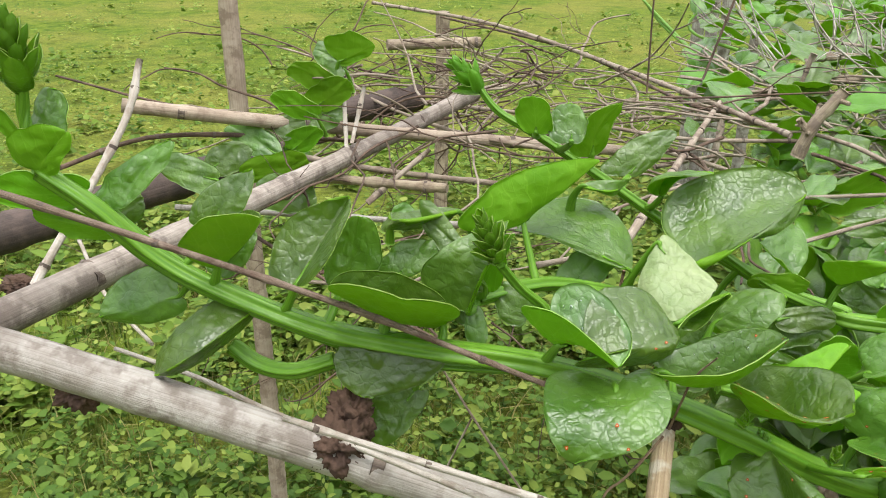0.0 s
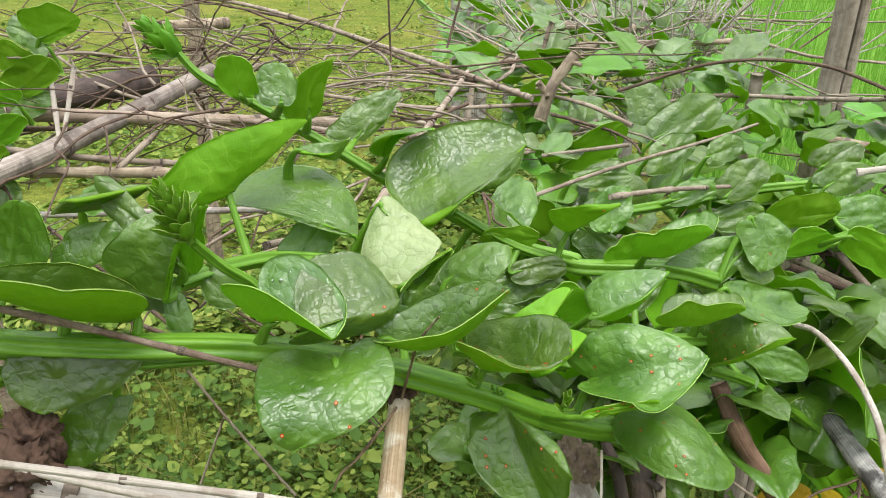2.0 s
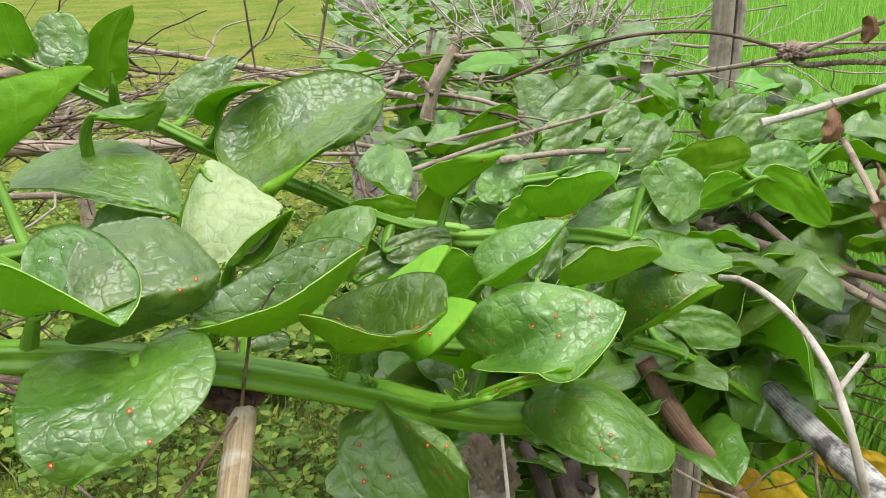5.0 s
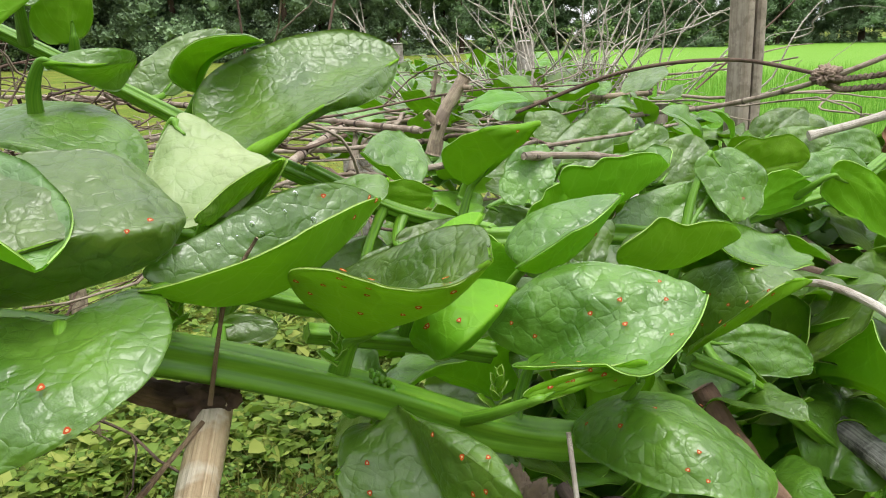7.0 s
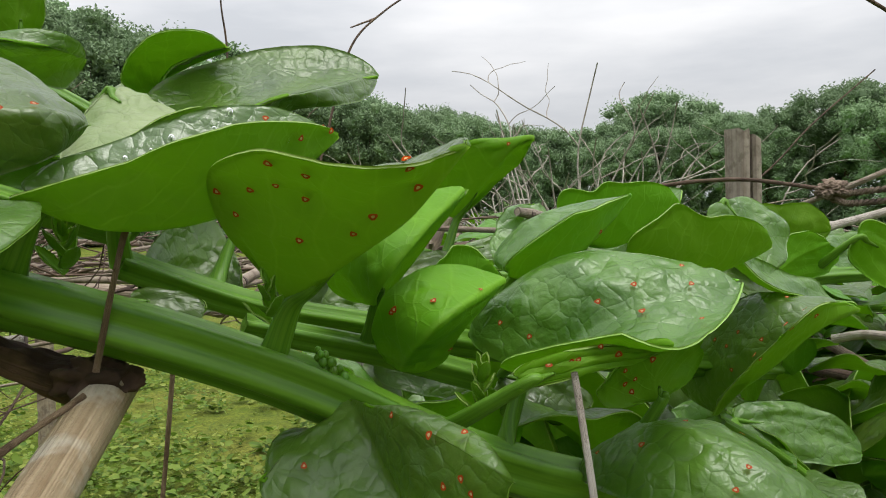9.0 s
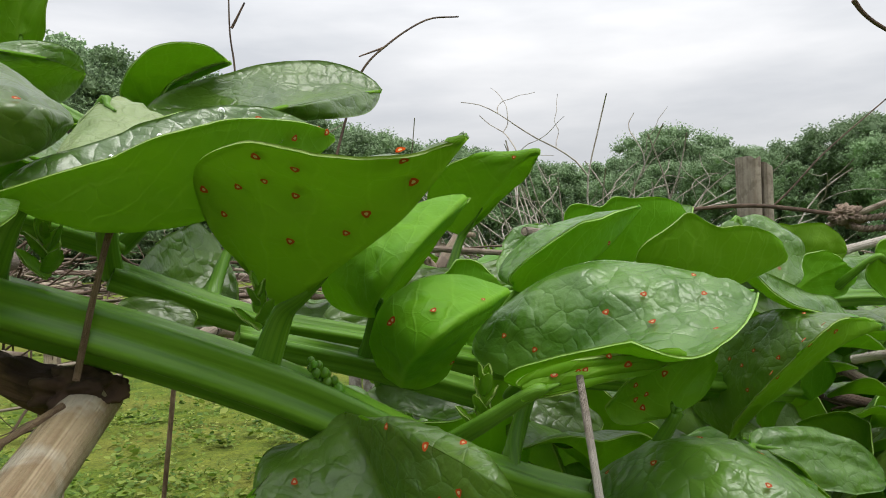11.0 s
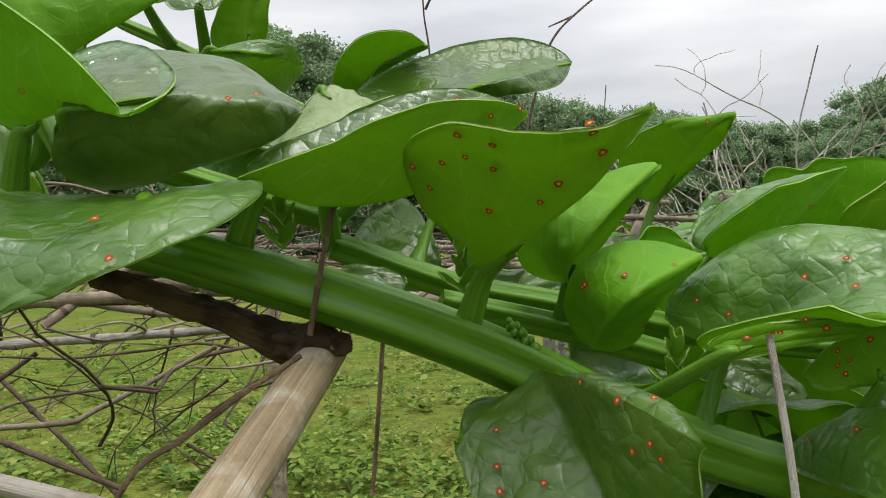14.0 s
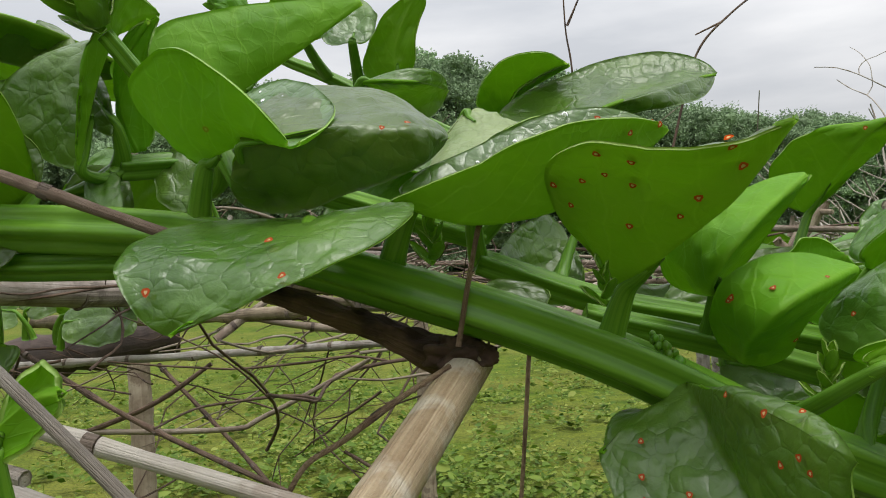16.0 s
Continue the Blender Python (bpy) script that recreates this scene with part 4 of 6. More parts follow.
leaf(vine_low, (0.1259, 0.4469, 1.0541), (0.1005, 0.4048, 1.0244), (0.1276, 0.4130, 1.0447), (0.1585, 0.4350, 1.0532), (0.0802, 0.4298, 1.0508), lobe=0.17, bulge=(0.07, -0.02), full=(2.83, 1.70), fan=((0.0156, -0.0349, 0.0062), (-0.0001, -0.0247, 0.0084)), wave=0.0, look_of="green", spots=((0.84, -0.74, 0.00111), (0.82, 0.7, 0.00129), (0.47, 0.07, 0.00128),))
leaf(vine_low, (0.2167, 0.4658, 1.0288), (0.2529, 0.4135, 1.0686), (0.2377, 0.4292, 1.0493), (0.2311, 0.4797, 1.0573), (0.2058, 0.4254, 1.0676), lobe=0.06, bulge=(0.03, 0.02), full=(2.65, 2.67), fan=((0.0337, -0.0013, 0.0022), (0.0167, -0.0015, -0.0463)), wave=0.0, stalk_r=0.0042, spots=((0.16, 0.9, 0.00128), (0.26, 0.74, 0.00115), (0.42, 0.9, 0.00129), (0.35, 0.7, 0.00102), (0.5, 0.77, 0.00118), (0.14, 0.72, 0.00111), (0.24, 0.31, 0.00124), (0.41, 0.16, 0.00105), (0.52, 0.2, 0.00126), (0.84, 0.72, 0.00116), (0.73, 0.18, 0.00127), (0.39, 0.52, 0.00114),))
leaf(vine_low, (0.2977, 0.4876, 0.9996), (0.3649, 0.4619, 1.0293), (0.3254, 0.4653, 1.0214), (0.3153, 0.4950, 1.0390), (0.3054, 0.4296, 1.0186), lobe=0.50, bulge=(0.20, -0.31), full=(1.70, 1.70), fan=((-0.0037, 0.0193, -0.0054), (-0.0374, -0.0219, -0.0529)), wave=0.0, look_of="green", stalk_r=0.0036, spots=((0.4, -0.14, 0.00108), (0.54, 0.09, 0.00118), (0.57, -0.2, 0.00107), (0.81, -0.43, 0.00085), (0.78, -0.05, 0.001), (0.27, 0.9, 0.001), (0.14, -0.25, 0.001), (0.2, 0.9, 0.00118), (0.13, -0.58, 0.00094), (0.79, 0.54, 0.00089),))
leaf(vine_low, (0.3245, 0.4931, 0.9657), (0.3851, 0.4370, 0.9570), (0.3393, 0.4502, 0.9857), (0.3639, 0.4903, 0.9735), (0.3321, 0.4225, 0.9650), lobe=0.29, bulge=(0.08, 0.28), full=(1.96, 1.70), fan=((-0.0290, 0.0237, 0.0131), (0.0143, -0.0137, -0.0224)), wave=0.0, look_of="green", spots=((0.45, 0.04, 0.00088), (0.11, 0.58, 0.00098), (0.53, 0.61, 0.00094), (0.52, 0.88, 0.00087), (0.86, -0.43, 0.00089), (0.24, 0.49, 0.00119), (0.71, -0.77, 0.00115), (0.45, 0.81, 0.00095),))
leaf(vine_low, (0.2427, 0.4694, 0.9804), (0.2502, 0.4130, 0.9544), (0.2329, 0.4630, 0.9990), (0.2581, 0.4004, 0.9899), (0.2060, 0.4531, 0.9809), lobe=0.60, bulge=(0.17, 0.03), full=(2.04, 1.86), fan=((0.0007, 0.0410, -0.0386), (-0.0163, 0.0186, -0.0365)), wave=0.0, look_of="green", spots=((0.56, 0.58, 0.00101), (0.65, 0.7, 0.00106), (0.7, 0.79, 0.00118), (0.77, 0.45, 0.00103), (0.41, -0.43, 0.00091), (0.39, -0.65, 0.00117), (0.26, -0.85, 0.001), (0.6, -0.7, 0.00107), (0.51, -0.81, 0.00099), (0.54, -0.85, 0.00089),))
leaf(vine_low, (0.4198, 0.5517, 0.9594), (0.4572, 0.5063, 1.0107), (0.4246, 0.5058, 0.9975), (0.4226, 0.5486, 1.0112), (0.4121, 0.4963, 1.0057), lobe=0.38, bulge=(0.13, 0.23), full=(2.43, 2.57), fan=((-0.0017, 0.0013, -0.0174), (-0.0168, 0.0151, -0.0079)), wave=0.0, look_of="green", spots=((0.28, -0.43, 0.00094), (0.27, 0.9, 0.00119), (0.22, -0.2, 0.00097), (0.41, -0.25, 0.001), (0.45, 0.9, 0.00118), (0.68, 0.47, 0.00116), (0.27, -0.61, 0.00096), (0.35, -0.47, 0.00092), (0.62, 0.9, 0.00112), (0.71, -0.61, 0.00084),))
leaf(vine_high, (0.414, 0.540, 1.036), (0.490, 0.543, 1.008), (0.450, 0.542, 1.017), (0.470, 0.560, 1.022), (0.438, 0.520, 1.020), look_of="spotted", bulge=-0.14)
leaf(vine_high, (0.354, 0.505, 1.029), (0.411, 0.504, 1.039), (0.383, 0.505, 1.029), (0.390, 0.530, 1.040), (0.360, 0.490, 1.052), look_of="spotted", bulge=-0.14)
leaf(vine_high, (0.3082, 0.5243, 1.0297), (0.3603, 0.5245, 1.0605), (0.3253, 0.5084, 1.0368), (0.3184, 0.5478, 1.0486), (0.3224, 0.4937, 1.0542), lobe=0.42, bulge=(0.20, 0.27), full=(1.70, 1.70), fan=((-0.0464, 0.0165, -0.0046), (0.0063, 0.0168, -0.0016)), wave=0.0, look_of="green", spots=((0.71, 0.09, 0.00095),))
leaf(vine_high, (0.362, 0.570, 1.004), (0.384, 0.585, 1.033), (0.373, 0.578, 1.018), (0.363, 0.579, 1.021), (0.385, 0.578, 1.018))
leaf(vine_high, (0.416, 0.600, 1.012), (0.473, 0.616, 1.042), (0.442, 0.608, 1.026), (0.411, 0.612, 1.033), (0.463, 0.602, 1.016))
leaf(vine_high, (0.472, 0.615, 1.060), (0.484, 0.594, 1.021), (0.484, 0.606, 1.043), (0.507, 0.609, 1.048), (0.464, 0.603, 1.038), look_of="spotted")
leaf(vine_high, (0.471, 0.610, 1.035), (0.486, 0.595, 1.008), (0.478, 0.603, 1.023), (0.494, 0.606, 1.026), (0.462, 0.601, 1.019))
leaf(vine_high, (0.375, 0.595, 1.040), (0.428, 0.593, 1.059), (0.399, 0.595, 1.040), (0.421, 0.620, 1.064), (0.371, 0.580, 1.067), look_of="spotted", bulge=-0.14)
leaf(vine_high, (0.357, 0.620, 1.020), (0.379, 0.615, 1.047), (0.368, 0.618, 1.030), (0.383, 0.619, 1.026), (0.356, 0.616, 1.041))
leaf(vine_high, (0.3154, 0.6150, 1.0527), (0.3430, 0.5801, 1.0894), (0.3281, 0.5817, 1.0812), (0.3337, 0.6006, 1.0712), (0.2999, 0.6006, 1.0809), lobe=0.00, bulge=(0.45, -0.02), full=(2.48, 2.47), fan=((-0.0017, 0.0300, -0.0167), (-0.0141, -0.0105, -0.0119)), wave=0.0, look_of="spotted", spots=((0.69, 0.16, 0.00091),))
leaf(vine_high, (0.376, 0.675, 1.025), (0.391, 0.695, 1.062), (0.382, 0.684, 1.042), (0.361, 0.686, 1.044), (0.399, 0.684, 1.043))
leaf(vine_high, (0.291, 0.640, 1.048), (0.261, 0.652, 1.071), (0.276, 0.645, 1.057), (0.273, 0.630, 1.064), (0.299, 0.680, 1.076))
leaf(vine_high, (0.1973, 0.5655, 1.0842), (0.2790, 0.6238, 1.1241), (0.2284, 0.5733, 1.1048), (0.2117, 0.6384, 1.1357), (0.2378, 0.5847, 1.1009), lobe=0.47, bulge=(-0.22, 0.20), full=(2.27, 1.70), fan=((0.0219, -0.0439, -0.0035), (0.0018, -0.0235, -0.0407)), wave=0.0)
leaf(vine_high, (0.1731, 0.6427, 1.1098), (0.2090, 0.6299, 1.1355), (0.1812, 0.6495, 1.1255), (0.1835, 0.6341, 1.1255), (0.1617, 0.6268, 1.1275), lobe=0.01, bulge=(0.10, 0.21), full=(2.29, 2.97), fan=((-0.0040, 0.0008, -0.0062), (-0.0046, -0.0315, 0.0082)), wave=0.0)
leaf(vine_high, (0.153, 0.700, 1.107), (0.189, 0.721, 1.145), (0.168, 0.709, 1.124), (0.138, 0.709, 1.123), (0.182, 0.709, 1.123))
leaf(vine_high, (0.1072, 0.6008, 1.1285), (0.1458, 0.6313, 1.1274), (0.1319, 0.6008, 1.1265), (0.1304, 0.6041, 1.1349), (0.1282, 0.6229, 1.1144), lobe=0.00, bulge=(0.04, -0.32), full=(1.96, 1.70), fan=((0.0064, -0.0134, 0.0049), (-0.0100, 0.0090, -0.0167)), wave=0.0)
leaf(vine_high, (0.116, 0.650, 1.139), (0.132, 0.641, 1.185), (0.117, 0.646, 1.160), (0.130, 0.645, 1.164), (0.099, 0.647, 1.156))
leaf(vine_high, (0.097, 0.625, 1.156), (0.095, 0.640, 1.184), (0.098, 0.633, 1.170), (0.079, 0.632, 1.168), (0.109, 0.632, 1.169))
leaf(vine_high, (0.070, 0.630, 1.161), (0.066, 0.624, 1.192), (0.068, 0.627, 1.177), (0.082, 0.627, 1.175), (0.053, 0.627, 1.177))
leaf(vine_high, (0.0632, 0.5533, 1.1167), (0.1148, 0.5737, 1.1589), (0.0764, 0.5574, 1.1277), (0.0760, 0.5856, 1.1527), (0.0357, 0.5365, 1.1456), lobe=0.60, bulge=(-0.05, -0.20), full=(1.70, 1.89), fan=((0.0003, -0.0051, -0.0136), (-0.0023, 0.0239, 0.0022)), wave=0.0)
leaf(vine_high, (0.1466, 0.5684, 1.0762), (0.0599, 0.5891, 1.0970), (0.1070, 0.5722, 1.0945), (0.0959, 0.5682, 1.0944), (0.1092, 0.6287, 1.1107), lobe=0.19, bulge=(0.11, 0.08), full=(2.42, 2.31), fan=((0.0004, 0.0003, -0.0025), (-0.0053, -0.0045, -0.0135)), wave=0.0)
leaf(vine_right, (0.435, 1.000, 0.980), (0.507, 0.989, 1.037), (0.470, 0.995, 1.005), (0.496, 0.998, 0.988), (0.448, 0.992, 1.018))
leaf(vine_right, (0.630, 1.200, 0.958), (0.622, 1.239, 1.030), (0.628, 1.219, 0.993), (0.607, 1.222, 0.998), (0.683, 1.223, 1.000))
leaf(vine_right, (0.604, 1.100, 0.981), (0.709, 1.126, 1.030), (0.660, 1.113, 1.005), (0.640, 1.128, 1.031), (0.672, 1.100, 0.981))
leaf(vine_right, (0.531, 0.950, 1.002), (0.596, 0.959, 1.018), (0.560, 0.952, 1.006), (0.565, 0.965, 1.029), (0.552, 0.940, 0.984))
leaf(vine_right, (0.555, 0.800, 1.006), (0.602, 0.820, 1.042), (0.578, 0.809, 1.023), (0.554, 0.813, 1.030), (0.599, 0.804, 1.013))
leaf(vine_right, (0.581, 0.900, 1.018), (0.630, 0.907, 1.031), (0.603, 0.904, 1.025), (0.604, 0.913, 1.042), (0.604, 0.896, 1.011))
leaf(vine_right, (0.525, 0.670, 1.032), (0.594, 0.669, 1.041), (0.559, 0.670, 1.036), (0.556, 0.671, 1.024), (0.550, 0.667, 1.060), look_of="spotted", bulge=-0.14)
leaf(vine_right, (0.662, 0.800, 1.037), (0.709, 0.813, 1.060), (0.682, 0.806, 1.049), (0.659, 0.810, 1.056), (0.703, 0.801, 1.039))
leaf(vine_right, (0.650, 0.770, 1.025), (0.707, 0.781, 1.045), (0.676, 0.777, 1.038), (0.652, 0.781, 1.045), (0.691, 0.769, 1.023))
leaf(vine_right, (0.768, 0.850, 1.016), (0.842, 0.845, 1.007), (0.807, 0.852, 1.019), (0.812, 0.861, 1.036), (0.793, 0.840, 0.998))
leaf(vine_right, (0.616, 0.700, 1.020), (0.682, 0.699, 1.018), (0.649, 0.700, 1.021), (0.652, 0.711, 1.040), (0.649, 0.693, 1.008), look_of="spotted")
leaf(vine_right, (0.569, 0.620, 1.038), (0.648, 0.630, 0.988), (0.606, 0.623, 1.023), (0.598, 0.627, 1.004), (0.607, 0.620, 1.036), look_of="spotted")
leaf(vine_right, (0.523, 0.640, 1.014), (0.563, 0.636, 1.034), (0.541, 0.637, 1.027), (0.563, 0.640, 1.016), (0.531, 0.635, 1.038))
leaf(vine_right, (0.469, 0.750, 1.024), (0.517, 0.754, 1.032), (0.493, 0.752, 1.028), (0.493, 0.760, 1.042), (0.491, 0.748, 1.020))
leaf(vine_right, (0.383, 0.800, 1.032), (0.446, 0.800, 1.033), (0.414, 0.801, 1.034), (0.416, 0.806, 1.042), (0.418, 0.795, 1.023))
leaf(vine_right, (0.547, 0.800, 0.979), (0.607, 0.803, 0.986), (0.576, 0.801, 0.981), (0.577, 0.809, 0.997), (0.577, 0.794, 0.968))
leaf(vine_right, (0.483, 0.645, 0.889), (0.593, 0.626, 0.855), (0.540, 0.641, 0.881), (0.542, 0.646, 0.890), (0.534, 0.629, 0.859), look_of="spotted")
leaf(vine_right, (0.531, 0.660, 0.854), (0.669, 0.684, 0.733), (0.594, 0.673, 0.791), (0.583, 0.680, 0.756), (0.611, 0.666, 0.823))
leaf(vine_right, (0.596, 0.620, 0.822), (0.697, 0.646, 0.692), (0.625, 0.631, 0.765), (0.598, 0.630, 0.772), (0.657, 0.640, 0.764))
leaf(vine_right, (0.623, 0.700, 0.865), (0.719, 0.687, 0.841), (0.673, 0.695, 0.856), (0.676, 0.702, 0.868), (0.667, 0.683, 0.833))
leaf(vine_high, (0.358, 0.700, 1.021), (0.389, 0.686, 0.995), (0.371, 0.695, 1.012), (0.393, 0.694, 1.011), (0.358, 0.688, 0.998))
leaf(vine_high, (0.247, 0.600, 1.010), (0.305, 0.604, 1.018), (0.276, 0.603, 1.017), (0.274, 0.610, 1.028), (0.278, 0.596, 1.002))
leaf(vine_high, (0.292, 0.560, 1.011), (0.310, 0.555, 1.034), (0.299, 0.557, 1.025), (0.319, 0.560, 1.009), (0.289, 0.555, 1.037))
leaf(vine_low, (0.2509, 0.5097, 1.0231), (0.2814, 0.5017, 1.0614), (0.2494, 0.4783, 1.0367), (0.2734, 0.5091, 1.0487), (0.2391, 0.4979, 1.0471), lobe=0.41, bulge=(0.14, 0.10), full=(1.77, 2.33), fan=((0.0031, -0.0010, 0.0014), (-0.0014, 0.0004, -0.0120)), wave=0.0, look_of="spotted")
leaf(vine_low, (0.2607, 0.5122, 0.9988), (0.2931, 0.4950, 1.0299), (0.2602, 0.4721, 1.0173), (0.2733, 0.4903, 1.0109), (0.2467, 0.4910, 1.0207), lobe=0.00, bulge=(-0.03, 0.22), full=(2.29, 2.30), fan=((-0.0087, 0.0051, 0.0023), (-0.0132, 0.0092, 0.0164)), wave=0.0, look_of="green", spots=((0.64, 0.27, 0.0011), (0.85, 0.02, 0.00082), (0.49, 0.65, 0.00117), (0.47, 0.67, 0.00101), (0.35, -0.9, 0.00113),))
leaf(vine_low, (0.339, 0.470, 0.990), (0.348, 0.465, 1.013), (0.336, 0.468, 1.000), (0.353, 0.467, 1.007), (0.315, 0.469, 0.996), spots=((0.25, 0.4, 0.0011), (0.4, 0.5, 0.001), (0.45, 0.35, 0.0009), (0.7, 0.3, 0.0012), (0.6, 0.7, 0.0009)), look_of="spotted")
leaf(vine_low, (0.172, 0.530, 1.024), (0.208, 0.560, 1.025), (0.189, 0.566, 1.035), (0.191, 0.578, 1.057), (0.183, 0.556, 1.016))
leaf(vine_low, (0.172, 0.500, 1.028), (0.194, 0.498, 1.025), (0.183, 0.500, 1.028), (0.183, 0.502, 1.032), (0.182, 0.496, 1.021))
leaf(vine_low, (0.127, 0.310, 1.019), (0.137, 0.310, 1.026), (0.131, 0.310, 1.024), (0.133, 0.310, 1.020), (0.132, 0.310, 1.029))
leaf(vine_mid, (-0.178, 1.050, 1.119), (-0.223, 1.063, 1.143), (-0.200, 1.059, 1.135), (-0.206, 1.051, 1.120), (-0.198, 1.067, 1.150))
leaf(vine_mid, (-0.187, 1.050, 1.130), (-0.139, 1.045, 1.156), (-0.163, 1.048, 1.142), (-0.157, 1.049, 1.133), (-0.191, 1.043, 1.167))
leaf(vine_mid, (-0.192, 1.030, 1.104), (-0.244, 1.025, 1.129), (-0.219, 1.027, 1.119), (-0.207, 1.025, 1.130), (-0.236, 1.030, 1.104))
leaf(vine_mid, (-0.215, 1.030, 1.074), (-0.170, 1.022, 1.114), (-0.190, 1.026, 1.094), (-0.175, 1.028, 1.083), (-0.215, 1.024, 1.105))
leaf(vine_mid, (-0.207, 1.000, 1.070), (-0.260, 0.994, 1.099), (-0.235, 0.997, 1.084), (-0.219, 0.995, 1.096), (-0.248, 1.000, 1.072))
leaf(vine_mid, (-0.276, 1.000, 1.045), (-0.225, 1.008, 1.060), (-0.251, 1.006, 1.056), (-0.256, 1.012, 1.067), (-0.242, 0.997, 1.039))
leaf(vine_mid, (-0.233, 1.020, 1.049), (-0.179, 1.032, 1.071), (-0.207, 1.028, 1.063), (-0.219, 1.033, 1.073), (-0.191, 1.021, 1.050))
leaf(vine_mid, (-0.240, 1.000, 1.023), (-0.204, 0.993, 1.057), (-0.223, 0.997, 1.040), (-0.208, 0.998, 1.033), (-0.244, 0.995, 1.047))
leaf(vine_mid, (-0.257, 0.980, 1.021), (-0.324, 0.998, 1.053), (-0.289, 0.990, 1.039), (-0.306, 0.983, 1.027), (-0.275, 0.996, 1.050))
leaf(vine_mid, (-0.293, 0.950, 1.002), (-0.208, 0.947, 1.030), (-0.248, 0.949, 1.012), (-0.242, 0.950, 0.999), (-0.253, 0.947, 1.033), bulge=-0.14)
leaf(vine_mid, (-0.307, 0.900, 1.011), (-0.390, 0.910, 1.029), (-0.347, 0.904, 1.018), (-0.337, 0.893, 0.998), (-0.345, 0.914, 1.037))
leaf(vine_mid, (-0.333, 0.950, 1.009), (-0.288, 0.965, 1.037), (-0.313, 0.959, 1.025), (-0.332, 0.963, 1.034), (-0.296, 0.950, 1.009))
leaf(vine_mid, (-0.258, 0.900, 0.999), (-0.185, 0.900, 0.999), (-0.223, 0.902, 1.004), (-0.229, 0.912, 1.020), (-0.217, 0.888, 0.978))
leaf(vine_mid, (-0.279, 1.000, 1.006), (-0.223, 1.009, 1.022), (-0.250, 1.006, 1.016), (-0.254, 1.010, 1.025), (-0.245, 0.999, 1.004))
leaf(vine_low, (0.283, 0.560, 0.997), (0.239, 0.567, 1.010), (0.261, 0.566, 1.007), (0.258, 0.560, 0.997), (0.262, 0.570, 1.016))
leaf(vine_low, (0.325, 0.580, 0.980), (0.365, 0.571, 0.963), (0.345, 0.577, 0.974), (0.353, 0.581, 0.981), (0.334, 0.570, 0.961))
leaf(vine_low, (0.467, 0.600, 0.941), (0.541, 0.588, 0.919), (0.506, 0.597, 0.935), (0.512, 0.603, 0.946), (0.495, 0.589, 0.920))
leaf(vine_low, (0.268, 0.600, 1.027), (0.313, 0.601, 1.029), (0.291, 0.602, 1.030), (0.292, 0.606, 1.038), (0.290, 0.596, 1.019))
leaf(vine_low, (0.222, 0.640, 1.010), (0.272, 0.640, 1.011), (0.247, 0.642, 1.013), (0.249, 0.647, 1.023), (0.249, 0.634, 0.999))
leaf(vine_low, (0.274, 0.620, 0.984), (0.327, 0.612, 0.969), (0.299, 0.617, 0.978), (0.305, 0.622, 0.987), (0.296, 0.610, 0.966))
leaf(vine_low, (0.247, 0.620, 1.052), (0.294, 0.621, 1.048), (0.270, 0.620, 1.051), (0.270, 0.623, 1.039), (0.274, 0.619, 1.059))
leaf(vine_low, (0.281, 0.620, 1.020), (0.315, 0.608, 0.998), (0.299, 0.615, 1.011), (0.313, 0.617, 1.014), (0.287, 0.607, 0.996))
leaf(vine_low, (0.393, 0.560, 0.982), (0.430, 0.565, 0.991), (0.412, 0.563, 0.988), (0.409, 0.567, 0.995), (0.418, 0.558, 0.978))
leaf(vine_right, (0.654, 0.750, 0.901), (0.736, 0.736, 0.875), (0.692, 0.744, 0.891), (0.702, 0.751, 0.903), (0.687, 0.734, 0.871))
leaf(vine_right, (0.796, 0.800, 0.831), (0.892, 0.768, 0.770), (0.845, 0.787, 0.807), (0.858, 0.796, 0.823), (0.814, 0.774, 0.782))
leaf(vine_right, (0.728, 0.720, 0.968), (0.827, 0.732, 0.908), (0.769, 0.724, 0.947), (0.759, 0.730, 0.918), (0.790, 0.724, 0.947))
leaf(vine_right, (0.661, 0.620, 0.764), (0.764, 0.620, 0.712), (0.710, 0.620, 0.742), (0.713, 0.620, 0.761), (0.715, 0.620, 0.717), look_of="yellow")
leaf(vine_right, (0.569, 0.600, 0.787), (0.534, 0.600, 0.734), (0.551, 0.600, 0.761), (0.580, 0.600, 0.741), (0.534, 0.600, 0.784), look_of="yellow")
leaf(vine_right, (0.612, 0.620, 0.750), (0.661, 0.620, 0.683), (0.636, 0.620, 0.717), (0.654, 0.620, 0.726), (0.612, 0.620, 0.703), look_of="yellow")
leaf(vine_right, (0.665, 0.660, 0.815), (0.721, 0.640, 0.776), (0.694, 0.652, 0.801), (0.709, 0.656, 0.808), (0.675, 0.641, 0.779))
leaf(vine_low, (0.044, 0.500, 1.086), (0.055, 0.491, 1.132), (0.041, 0.495, 1.111), (0.055, 0.494, 1.116), (0.038, 0.495, 1.111))
leaf(vine_low, (0.040, 0.490, 1.096), (-0.004, 0.510, 1.133), (0.017, 0.503, 1.120), (0.016, 0.497, 1.108), (0.010, 0.512, 1.137))
leaf(vine_low, (0.005, 0.510, 1.073), (0.037, 0.503, 1.060), (0.019, 0.512, 1.076), (0.022, 0.517, 1.085), (0.019, 0.503, 1.060))
leaf(vine_low, (0.009, 0.560, 1.063), (0.036, 0.555, 1.086), (0.021, 0.557, 1.078), (0.031, 0.559, 1.067), (0.010, 0.556, 1.085))
